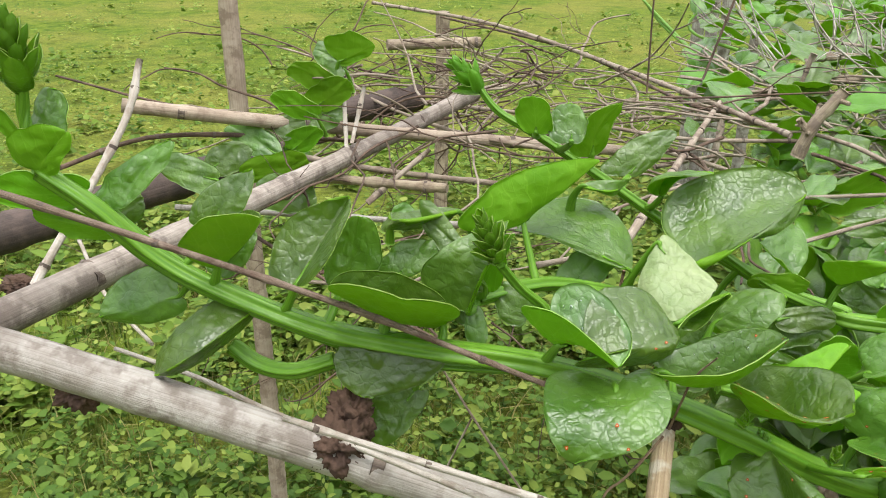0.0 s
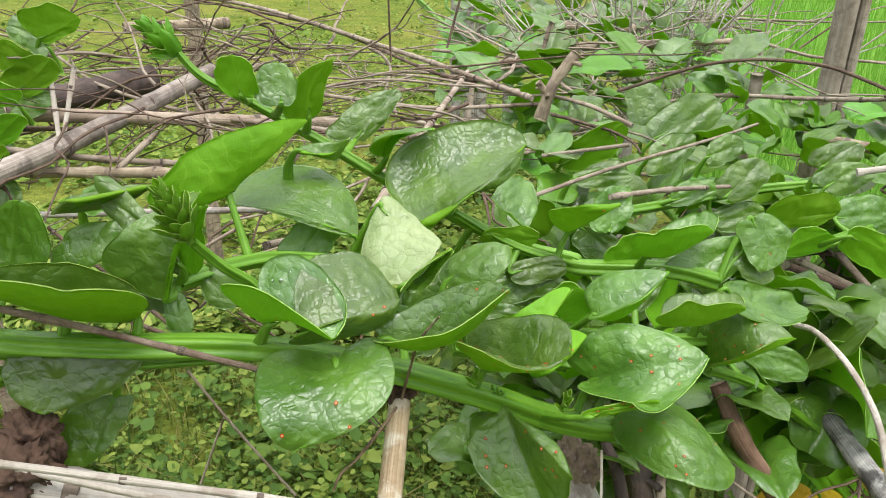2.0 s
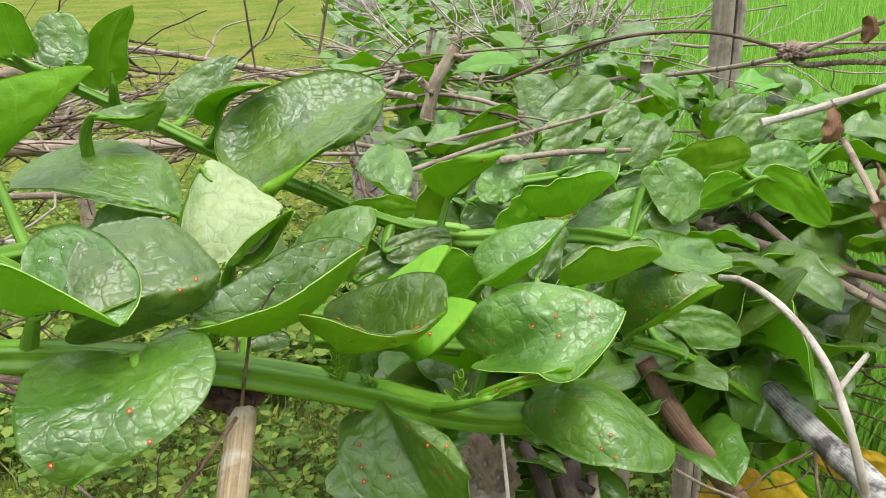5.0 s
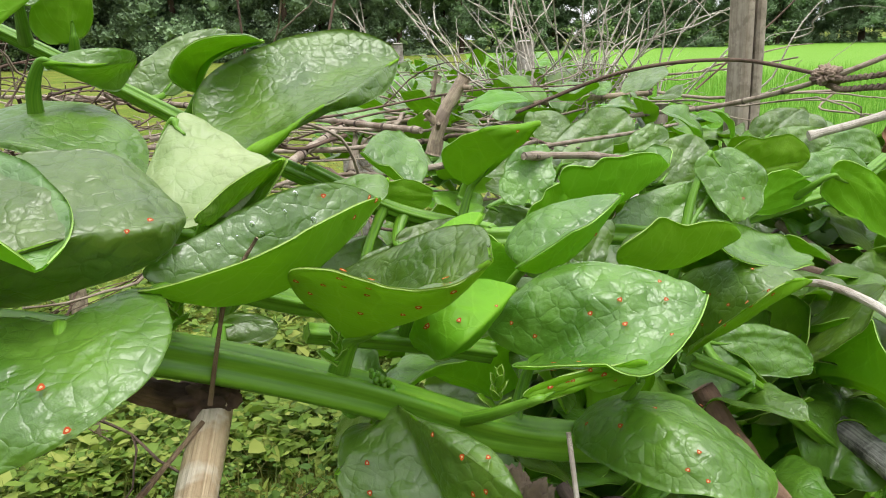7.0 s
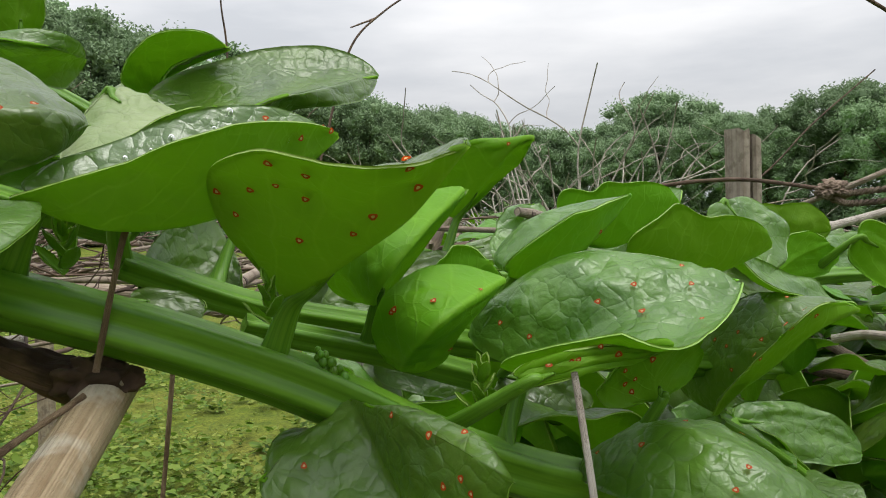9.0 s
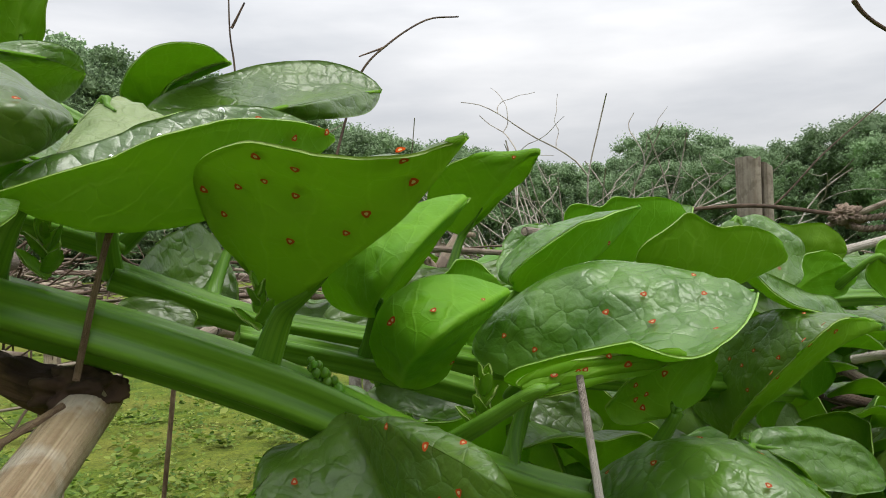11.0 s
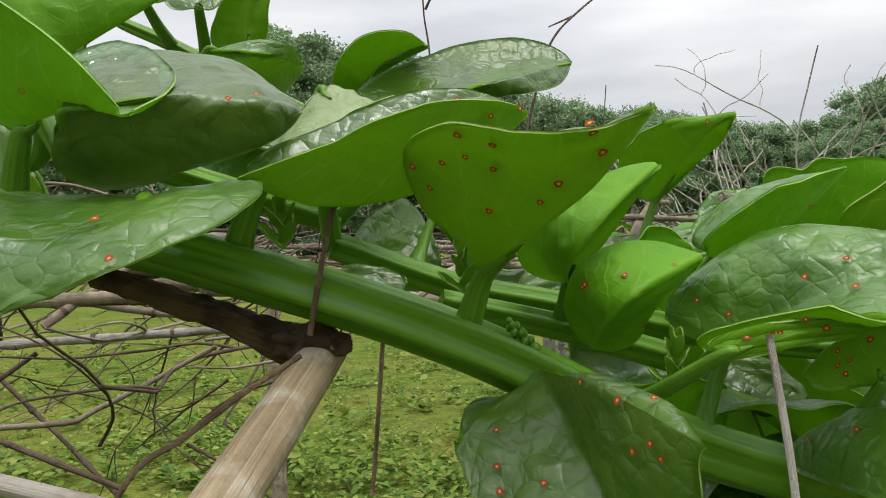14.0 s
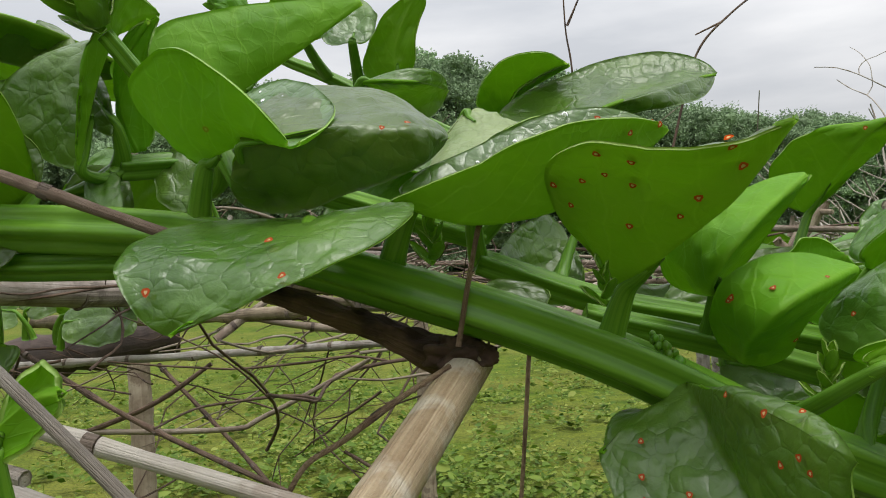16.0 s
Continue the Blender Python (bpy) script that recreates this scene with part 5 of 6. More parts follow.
leaf(vine_low, (-0.041, 0.600, 1.096), (-0.020, 0.600, 1.097), (-0.033, 0.603, 1.101), (-0.032, 0.606, 1.107), (-0.028, 0.596, 1.089))
leaf(vine_low, (0.278, 0.440, 1.006), (0.324, 0.440, 1.013), (0.296, 0.440, 1.010), (0.294, 0.440, 1.006), (0.291, 0.440, 1.014), spots=((0.25, 0.4, 0.0011), (0.4, 0.5, 0.001), (0.45, 0.35, 0.0009), (0.7, 0.3, 0.0012), (0.6, 0.7, 0.0009)), lobe=0.25, wave=0.01)


# ---- shoot tips ----
def shoot_tip(vine, at, toward, size, count, seed):
    """A bud of overlapping young leaflets at the end of a shoot."""
    r = random.Random(seed)
    a, d = np.array(at), np.array(toward, float)
    d /= np.linalg.norm(d)
    s = np.cross(d, (0.3, 1.0, 0.2))
    s /= np.linalg.norm(s)
    w = np.cross(d, s)
    V, F, U, S = [], [], [], []
    for i in range(count):
        t = i / count
        th = i * 2.4
        out = (s * math.cos(th) + w * math.sin(th))
        B = a + d * size * (0.1 + 0.75 * t) + out * size * 0.03
        aim = d * (0.75 + 0.5 * t) + out * (0.75 - 0.5 * t)
        aim /= np.linalg.norm(aim)
        ln = size * (0.55 - 0.30 * t) * r.uniform(0.8, 1.15)
        T = B + aim * ln
        M = (B + T) / 2 + out * ln * 0.10
        side = np.cross(aim, out)
        side /= np.linalg.norm(side) + 1e-9
        root = B + aim * ln * 0.42
        fold = -out * ln * 0.07
        pl = blade_surface(B, T, M, root - side * ln * 0.24 + fold, root + side * ln * 0.24 + fold, 0.05, 0.05, 0.02, seed + i)
        v, f, u, sl = blade_data(pl, 8, 6)
        o = len(V)
        V += v
        U += u
        S += sl
        F += [tuple(k + o for k in q) for q in f]
    mesh_object("shoot_tip", V, F, list(SKINS["young"]) + [leaf_rim], vine, "tight tuft of bright young leaflets", U, S)


shoot_tip(vine_low, (-0.235, 0.460, 1.212), (-0.1, 0, 1), 0.055, 26, 1)
shoot_tip(vine_high, (0.028, 0.678, 1.177), (-0.75, 0.1, 0.7), 0.045, 22, 2)
shoot_tip(vine_low, (0.052, 0.468, 1.118), (-0.35, -0.1, 0.9), 0.040, 34, 3)
shoot_tip(vine_low, (0.273, 0.465, 0.989), (0.0, -0.2, 1), 0.022, 9, 4)
shoot_tip(vine_low, (0.158, 0.475, 1.036), (0.0, -0.3, 1), 0.020, 8, 5)


def bud_spike(vine, at, toward, length, seed):
    """A short spike of round green flower buds."""
    r = random.Random(seed)
    a, d = np.array(at), unit(toward)
    ob = tube("flower_spike", [a, a + d * length], 0.0008, 0.0005, stem_skin, vine, "short spike of pale green flower buds", sides=6, steps=4)
    for i in range(16):
        t, th = i / 16, i * 2.4
        s = unit(np.cross(d, (0.2, 1, 0.3)))
        q = a + d * length * (0.15 + 0.9 * t) + (s * math.cos(th) + np.cross(d, s) * math.sin(th)) * 0.0018 * (1.1 - 0.6 * t)
        rad = 0.0015 * (1.1 - 0.45 * t) * r.uniform(0.85, 1.15)
        V, F = [], []
        for k in range(5):
            for j in range(8):
                ph, az = math.pi * (k + 0.3) / 4.6, j * math.pi / 4
                V.append(q + rad * np.array((math.sin(ph) * math.cos(az), math.sin(ph) * math.sin(az), math.cos(ph) * 1.15)))
        for k in range(4):
            F += [(k * 8 + j, k * 8 + 8 + j, k * 8 + 8 + (j + 1) % 8, k * 8 + (j + 1) % 8) for j in range(8)]
        F += [tuple(range(7, -1, -1))[::-1], tuple(range(39, 31, -1))]
        mesh_object("flower_bud", V, F, [young_or_lit_top], ob, "", [(0.3, 0.5)] * len(V))


bud_spike(vine_low, (0.233, 0.470, 1.003), (-0.6, -0.2, 0.75), 0.014, 6)
shoot_tip(vine_low, (0.211, 0.455, 1.022), (-0.1, -0.2, 1), 0.018, 6, 12)


# ---- the leafy trellis beyond ----
KIND_SIZE = 0.075


def leaf_kind(seed, cup):
    """A leaf mesh of true size along y, facing up."""
    r = random.Random(seed)
    wl = r.uniform(0.36, 0.46)
    shape = np.array(((0, 0, 0), (0, 1, r.uniform(-0.25, 0.1)), (0, 0.5, r.uniform(0.0, 0.14)), (-wl, 0.4, cup + r.uniform(-0.05, 0.1)), (wl, 0.4, cup + r.uniform(-0.05, 0.1)))) * KIND_SIZE
    pl = blade_surface(*shape, 0.22, 0.16, 0.05, seed)
    v, f, u, sl = blade_data(pl, 24, 18, 0.0006, 0.0015, seed)
    # Every fourth kind takes the brighter skin, as painted light on its top.
    me = mesh_object("leaf_kind", v, f, list(SKINS["spotted" if seed % 4 == 0 else ("young" if seed % 4 == 1 else "green")]) + [leaf_rim], None, "", u, sl)
    data = me.data
    bpy.data.objects.remove(me)
    return data


LEAF_KINDS = [leaf_kind(40 + i, c) for i, c in enumerate((0.05, 0.12, 0.2, 0.0, 0.28, 0.1, 0.16, 0.24))]


def spread_leaves(vine, spots, rng, low, high, tilt=38, young=True):
    for x, y, z in spots:
        ob = new("leaf", rng.choice(LEAF_KINDS if young else LEAF_KINDS[2:5]))
        ob.parent = vine
        s = rng.uniform(low, high)
        m = pose(x, y, z, rng.gauss(18, tilt * 0.6), rng.gauss(0, tilt * 0.5), rng.uniform(-180, 180))
        s /= KIND_SIZE
        ob.matrix_basis = m @ Matrix.Diagonal((s, s, s, 1))


rng = random.Random(21)
back_vine = thing("spinach_vine", "dense spinach vine spreading over the far trellis", "vine")
far_vine = thing("spinach_vine", "spinach vine covering the far end of the trellis", "vine")
mid_spots, far_spots, under_spots = [], [], []
while len(mid_spots) < 150:
    x, y = rng.uniform(0.40, 1.10), rng.uniform(0.62, 1.40)
    if x > 0.32 + 0.18 * (y - 0.6) and x < 0.62 + 0.42 * y and not (y < 0.72 and x < 0.5):
        mid_spots.append((x, y, 0.965 + rng.gauss(0, 0.02) - 0.05 * max(0, x - 0.75)))
while len(far_spots) < 330:
    y = rng.uniform(1.35, 4.6)
    x = rng.uniform(0.15 + 0.14 * y, 0.5 + 0.36 * y)
    far_spots.append((x, y, 0.975 + rng.gauss(0, 0.03)))
while len(under_spots) < 170:
    x, y = rng.uniform(0.27, 0.90), rng.uniform(0.56, 0.95)
    if x > 0.42 and y < 0.70:
        continue
    under_spots.append((x, y, rng.uniform(0.72, 0.95)))
while len(under_spots) < 250:
    x, y = rng.uniform(0.36, 0.66), rng.uniform(0.58, 0.74)
    under_spots.append((x, y, rng.uniform(0.84, 0.945) - 0.08 * x))
spread_leaves(back_vine, mid_spots, rng, 0.05, 0.078, 28)
spread_leaves(back_vine, under_spots, rng, 0.06, 0.10, 60, False)
spread_leaves(far_vine, far_spots, rng, 0.06, 0.10, 26)
for k in range(5):
    pts = [(0.45 + 0.3 * k * 0.4 + rng.uniform(-0.1, 0.1), 0.8 + 0.7 * j, 0.94 + rng.uniform(-0.03, 0.02)) for j in range(5)]
    tube("stem", pts, 0.006, 0.005, stem_skin, far_vine, sides=8, steps=6)


# ---- dry twigs over the trellis ----
def twig_chunk(rng, start, heading, length, r, fork=2, droop=0.1, lay=1.0, bend=0.26):
    """The tubes of a crooked twig: the main one first, then its forks."""
    d = unit(heading)
    pts, p = [np.array(start, float)], np.array(start, float)
    n = 7
    for i in range(n):
        d = unit(d + np.array((rng.gauss(0, bend), rng.gauss(0, bend), rng.gauss(0, bend * 0.6) - droop * 0.1)))
        d[2] *= lay
        p = p + d * length / n
        pts.append(p)
    out = [tube_data(pts, r, r * 0.45, sides=5, steps=2, wobble=0.2, seed=rng.randrange(9999))]
    if fork:
        for i in (2, 3, 5):
            if rng.random() < 0.75:
                h = unit(pts[i + 1] - pts[i]) + np.array((rng.gauss(0, 0.7), rng.gauss(0, 0.7), rng.gauss(0.05, 0.3)))
                out += twig_chunk(rng, pts[i], h, length * rng.uniform(0.3, 0.55), r * 0.6, fork - 1, droop, lay)
    return out


def tangle(label, count, place, rng, r, lengths, mat, flat=0.15, fork=1, lay=0.7):
    for _ in range(count):
        a = rng.uniform(0, 6.3)
        chunks = twig_chunk(rng, place(), (math.cos(a), math.sin(a), rng.gauss(0, flat)), rng.uniform(*lengths), r * rng.uniform(0.5, 1.4), fork, lay=lay)
        v, f, u = chunks[0]
        ob = tagged(mesh_object("dry_twig", v, f, [mat], None, "", u), label, "twig", "dry twigs on the trellis")
        for v, f, u in chunks[1:]:
            mesh_object("side_twig", v, f, [mat], ob, "", u)


rng = random.Random(33)
mid = np.array((-0.088, 1.332, 1.030))
tangle("tangle of dry brown creeper twigs", 55, lambda: mid + np.array((rng.gauss(0, 0.13), rng.gauss(0, 0.16), rng.gauss(0.0, 0.04))), rng, 0.0018, (0.10, 0.30), twig_brown, 0.5, 1, 0.9)
tangle("tangle of pale dry creeper twigs", 26, lambda: mid + np.array((rng.gauss(0.05, 0.14), rng.gauss(0, 0.15), rng.gauss(0.01, 0.04))), rng, 0.0018, (0.10, 0.34), twig_pale, 0.45, 1, 0.9)
tangle("pale dry creeper stems over the trellis", 34, lambda: np.array((rng.uniform(-0.1, 0.65), rng.uniform(1.1, 1.8), rng.gauss(0.985, 0.02))), rng, 0.0030, (0.25, 0.7), twig_pale, 0.06, 1)
tangle("grey-brown dry creeper stems over the trellis", 26, lambda: np.array((rng.uniform(-0.1, 0.65), rng.uniform(0.95, 1.6), rng.gauss(0.99, 0.025))), rng, 0.0022, (0.2, 0.6), twig_brown, 0.1, 1)
tangle("pale dry creeper stems over the leaves", 13, lambda: np.array((rng.uniform(0.4, 1.3), rng.uniform(1.5, 3.2), rng.gauss(0.99, 0.02))), rng, 0.0035, (0.4, 0.9), twig_pale, 0.02, 1)
tangle("brown dry stems under the leaves", 46, lambda: np.array((rng.uniform(0.55, 1.05), rng.uniform(0.70, 1.0), rng.uniform(0.72, 0.95))), rng, 0.0028, (0.15, 0.35), twig_brown, 0.3, 1)
tangle("thin dry twigs hanging below the trellis", 22, lambda: np.array((rng.uniform(-0.35, 0.15), rng.uniform(0.75, 1.05), rng.uniform(0.86, 0.98))), rng, 0.0011, (0.10, 0.30), twig_brown, 0.8, 1, 0.95)

bush = thing("dry_bush", "bare pale dry bush standing behind the trellis", "bush")
root = np.array((0.985, 1.900, 0.953))
for k in range(40):
    a = rng.uniform(0, 6.3)
    chunks = twig_chunk(rng, root + np.array((rng.gauss(0, 0.13), rng.gauss(0, 0.08), -0.20)), (math.cos(a) * 0.9, math.sin(a) * 0.3, 1.0), rng.uniform(0.42, 0.70), 0.0033, 2, -0.1, 1.0, 0.2)
    br = mesh_object("branch", *chunks[0][:2], [twig_white], bush, "", chunks[0][2])
    for v, f, u in chunks[1:]:
        mesh_object("side_twig", v, f, [twig_white], br, "", u)


# ---- posts and ties ----
def upright(at, top, r, mat, label, sides=12, lean=(0, 0)):
    x, y = at[0], at[1]
    ob = tube("post", [(x + lean[0] * 1.0, y + lean[1], -0.15), (x, y, top)], r * 1.1, r, mat, None, "", sides=sides, node_gap=0.22, node_size=0.08, wobble=0.12, seed=int(x * 1000))
    return tagged(ob, label, "post", "trellis posts")


upright((-0.45, 1.36, 0), 1.25, 0.0165, bamboo_pale, "upright grey bamboo trellis post", lean=(0.02, 0))
upright((-0.22, 2.6, 0), 1.00, 0.022, bamboo_tan, "upright bamboo trellis post under the beams")
upright((0.62, 0.95, 0), 0.96, 0.014, bamboo_grey, "upright bamboo trellis post under the leaves")
for px in ((0.760, 3.600, 0.925), (0.838, 3.700, 0.908), (0.853, 3.500, 0.944), (1.058, 3.800, 0.919), (1.097, 2.400, 0.853)):
    upright(px, 1.12, 0.026, bamboo_grey, "upright grey bamboo fence post", lean=(0.03, 0))
upright((0.897, 1.350, 0.941), 1.02, 0.011, post_wood, "short weathered wooden stake")


def fence_post(at, top):
    """A split timber post with an uneven sawn top."""
    root = tagged(new("fence_post"), "weathered split timber fence post with a cracked top", "post")
    r = random.Random(3)
    V, F, U = [], [], []
    for k, (dx, w) in enumerate(((-0.0105, 0.020), (0.0115, 0.018))):
        ring = [(dx - w / 2, -0.018), (dx - w / 4, -0.022), (dx + w / 4, -0.021), (dx + w / 2, -0.017), (dx + w / 2, 0.018), (dx - w / 2, 0.020)]
        o = len(V)
        n = 14
        for i in range(n + 1):
            z = -0.1 + (top + 0.1) * i / n
            for j, (x, y) in enumerate(ring):
                V.append((at[0] + x + r.gauss(0, 0.0009), at[1] + y + r.gauss(0, 0.0009), z + (0 if i < n else (r.uniform(-0.008, 0.004) - 0.01 * k))))
                U.append((j / 6, z * 4))
        for i in range(n):
            for j in range(6):
                q = (j + 1) % 6
                F.append((o + i * 6 + j, o + i * 6 + q, o + i * 6 + 6 + q, o + i * 6 + 6 + j))
        F.append(tuple(o + n * 6 + j for j in range(6)))
    mesh_object("timber", V, F, [post_wood], root, "", U, smooth=False)


fp = (1.016, 1.300, 1.180)
fence_post(fp, fp[2] + 0.01)


def twisted_rope(points, r, label):
    """Two strands laid round one another."""
    root = tagged(new("rope"), label, "rope")
    path = spline(points, 40)
    for ph in (0.0, math.pi):
        pts = []
        for i, c in enumerate(path):
            t = path[min(i + 1, len(path) - 1)] - path[max(0, i - 1)]
            t = t / (np.linalg.norm(t) + 1e-9)
            s = np.cross(t, (0, 0, 1.0))
            s /= np.linalg.norm(s)
            w = np.cross(s, t)
            pts.append(c + (s * math.cos(i * 0.75 + ph) + w * math.sin(i * 0.75 + ph)) * r * 0.6)
        tube("strand", pts, r * 0.75, r * 0.75, rope_skin, root, sides=6, steps=1)


KNOT = np.array((0.855, 0.942, 1.079))
twisted_rope([KNOT, (0.862, 0.930, 1.076), (0.918, 0.910, 1.081), (1.011, 0.880, 1.084)], 0.0030, "old twisted brown rope tied to the fence cane")
twisted_rope([KNOT + np.array((0, 0, -0.006)), (0.863, 0.930, 1.065), (0.920, 0.910, 1.067), (1.015, 0.880, 1.059)], 0.0030, "old twisted brown rope tied to the fence cane")


def lump(name, centre, size, mat, seed, label, category, stretch=(1, 1, 1), rough=1.0):
    """A knotty uneven lump, as of rags, mud or wound fibre."""
    bm = bmesh.new()
    bmesh.ops.create_icosphere(bm, subdivisions=5, radius=1)
    for v in bm.verts:
        n = noise.noise(v.co * 2.2 + Vector((seed, 0, 0))) * 0.45 + rough * (noise.noise(v.co * 6 + Vector((0, seed, 0))) * 0.25 + noise.noise(v.co * 15) * 0.2 + noise.noise(v.co * 34) * 0.10)
        v.co = v.co * (1 + n)
        v.co = Vector((v.co.x * stretch[0], v.co.y * stretch[1], v.co.z * stretch[2])) * size
    me = bpy.data.meshes.new(name)
    bm.to_mesh(me)
    bm.free()
    me.materials.append(mat)
    me.polygons.foreach_set("use_smooth", [True] * len(me.polygons))
    ob = new(name, me)
    ob.location = centre
    return tagged(ob, label, category)


lump("rope_knot", KNOT, 0.012, rope_skin, 2, "tight knot of old brown rope", "knot", (1.5, 1, 0.9))
lump("tie", (-0.048, 0.434, 1.000), 0.019, mud_skin, 5, "dark crumbling wrap of mud and fibre round the pole", "tie", (0.95, 0.9, 0.9))
lump("tie", (-0.044, 0.452, 1.010), 0.015, mud_skin, 6, "dark crumbling dead stump on the pole", "stump", (1.0, 0.8, 1.2))
lump("tie", (-0.216, 0.427, 1.033), 0.014, mud_skin, 7, "dark lump of mud hanging under the pole", "mud", (1.0, 0.8, 0.9))
lump("tie", (0.164, 0.478, 1.008), 0.0095, mud_skin, 8, "dark fibrous tie round the pole end", "tie", (1.15, 1.0, 0.75), 0.4)
lump("tie", (0.305, 0.515, 0.902), 0.0175, rope_skin, 9, "grey frayed fibre wrapped round a stump", "tie", (1.0, 1.0, 1.3))
lump("tie", (-0.438, 0.690, 0.964), 0.012, mud_skin, 10, "dark fibre tie at a cane joint", "tie", (1.5, 1, 0.8))


def dry_hanging_leaf(at, size, seed):
    """A shrivelled brown leaf curled about its midrib."""
    r = random.Random(seed)
    a = np.array(at)
    T = a + np.array((r.uniform(-0.3, 0.3), r.uniform(-0.2, 0.2), -1)) * size
    M = (a + T) / 2 + np.array((0.1, -0.25, 0)) * size
    s = np.array((math.cos(seed), math.sin(seed), 0.2)) * size * 0.28
    c = np.array((-math.sin(seed), math.cos(seed), 0)) * size * 0.22
    v, f, u, sl = blade_data(blade_surface(a, T, M, (a + T) / 2 - s + c, (a + T) / 2 + s + c, 0.1, 0.3, 0.08, seed), 16, 12, 0.0006, 0.002, seed)
    ob = mesh_object("dry_leaf", v, f, [dry_leaf, dry_leaf, dry_leaf], None, "", u, sl)
    tagged(ob, "shrivelled brown dry leaf hanging from a cane", "leaf", "dry hanging leaves")


for i, (spot, size) in enumerate((((0.702, 0.700, 1.067), 0.034), ((0.718, 0.660, 1.024), 0.030), ((0.821, 0.800, 1.133), 0.028), ((0.672, 0.600, 1.012), 0.024))):
    dry_hanging_leaf(spot, size, 3 + i)


# ---- ground and distance ----
def ground_material():
    k = Mat("meadow")
    g = k.coord("Object")
    big, mid_, fine = k.noise(g, 0.7, 4), k.noise(g, 7.0, 4, 0.6), k.noise(g, 40, 4, 0.7)
    col = k.mix(k.ramp(mid_, (0.36, 0.0), (0.62, 1.0)), (0.064, 0.120, 0.012), (0.150, 0.200, 0.022))
    col = k.mix(k.math("MULTIPLY", k.ramp(big, (0.42, 0.0), (0.62, 1.0)), 0.6), col, (0.24, 0.225, 0.050))
    col = k.mix(k.math("MULTIPLY", k.ramp(fine, (0.40, 1.0), (0.55, 0.0)), 0.5), col, (0.035, 0.045, 0.014))
    return k.surface(col, 0.95, k.bump(k.math("ADD", fine, mid_), 0.6, 0.04), spec=0.1)


def paddy_material():
    k = Mat("paddy")
    g = k.coord("Object")
    mid_, fine = k.noise(g, 0.9, 4), k.noise(g, 35, 3)
    col = k.mix(mid_, (0.115, 0.25, 0.028), (0.17, 0.32, 0.042))
    col = k.mix(k.math("MULTIPLY", k.ramp(fine, (0.35, 1.0), (0.55, 0.0)), 0.4), col, (0.07, 0.20, 0.02))
    return k.surface(col, 0.9, k.bump(fine, 0.8, 0.04), spec=0.15)


def blade_green(name, a, b, c):
    k = Mat(name)
    i = k.island()
    col = k.ramp(i, (0.0, a), (0.55, b), (1.0, c))
    return k.surface(col, 0.6, None, spec=0.3, translucent=(0.35, col))


def grid_sheet(name, x0, x1, y0, y1, nx, ny, height, mat, label):
    V = [(x0 + (x1 - x0) * (i / nx), y0 + (y1 - y0) * (j / ny), 0) for j in range(ny + 1) for i in range(nx + 1)]
    V = [(x, y, height(x, y)) for x, y, _ in V]
    F = [(j * (nx + 1) + i, j * (nx + 1) + i + 1, (j + 1) * (nx + 1) + i + 1, (j + 1) * (nx + 1) + i) for j in range(ny) for i in range(nx)]
    return tagged(mesh_object(name, V, F, [mat]), label, name, kind="structure")


meadow, paddy = ground_material(), paddy_material()
grid_sheet("ground", -400, 400, -300, 500, 160, 160, lambda x, y: 0.0, meadow, "yellow-green meadow ground")
PV = [(1.2, 1.6, 0.012), (3.5, 1.0, 0.012), (60, 1.0, 0.012), (120, 61, 0.012), (20.5, 61, 0.012)]
tagged(mesh_object("paddy_field", PV, [(0, 1, 2, 3, 4)], [paddy], smooth=False), "bright green rice paddy", "paddy", kind="structure")


def scatter_blades(name, label, spots, rng, low, high, wide, lean, mat):
    V, F = [], []
    for x, y in spots:
        h, a, b = rng.uniform(low, high), rng.uniform(0, 6.3), rng.uniform(0, lean)
        w = wide * rng.uniform(0.6, 1.3)
        dx, dy = math.cos(a), math.sin(a)
        o = len(V)
        for t, ww in ((0, 1.0), (0.5, 0.8), (1.0, 0.05)):
            cx, cy, cz = x + dx * b * h * t * t, y + dy * b * h * t * t, h * t * (1 - 0.25 * b * t)
            V += [(cx - dy * w * ww, cy + dx * w * ww, cz), (cx + dy * w * ww, cy - dx * w * ww, cz)]
        F += [(o, o + 1, o + 3, o + 2), (o + 2, o + 3, o + 5, o + 4)]
    return tagged(mesh_object(name, V, F, [mat]), label, "grass", kind="stuff")


rng = random.Random(11)
near = []
for _ in range(17000):
    y = 0.3 + 2.3 * rng.random()
    near.append((rng.uniform(-1, 1) * (0.9 + y * 0.75), y))
near = [(x, y) for x, y in near if x < 0.9 + 0.3 * y]
for _ in range(26000):
    d, a = 0.2 + 8 * rng.random() ** 1.5, rng.uniform(-math.pi, math.pi)
    x, y = 0.1 + d * math.sin(a), 0.3 + d * math.cos(a)
    if x < 0.9 + 0.3 * y or y < 1.2:
        near.append((x, y))
meadow_blade = blade_green("grass_blade", (0.09, 0.145, 0.02), (0.15, 0.20, 0.03), (0.25, 0.25, 0.07))
scatter_blades("grass", "short yellow-green meadow grass", [p for p in near if p[1] > 2.6], rng, 0.02, 0.06, 0.003, 3.2, meadow_blade)
scatter_blades("grass", "tufted yellow-green grass below the trellis", [p for p in near if p[1] <= 2.6], rng, 0.04, 0.14, 0.0022, 1.5,
               blade_green("tuft_blade", (0.05, 0.10, 0.013), (0.13, 0.18, 0.024), (0.33, 0.28, 0.10)))
rice = []
for _ in range(38000):
    y = 1.3 + 15 * rng.random() ** 1.7
    rice.append((max(1.0, 0.75 + 0.3 * y) + rng.random() ** 1.4 * (5.0 + y * 0.6), y))
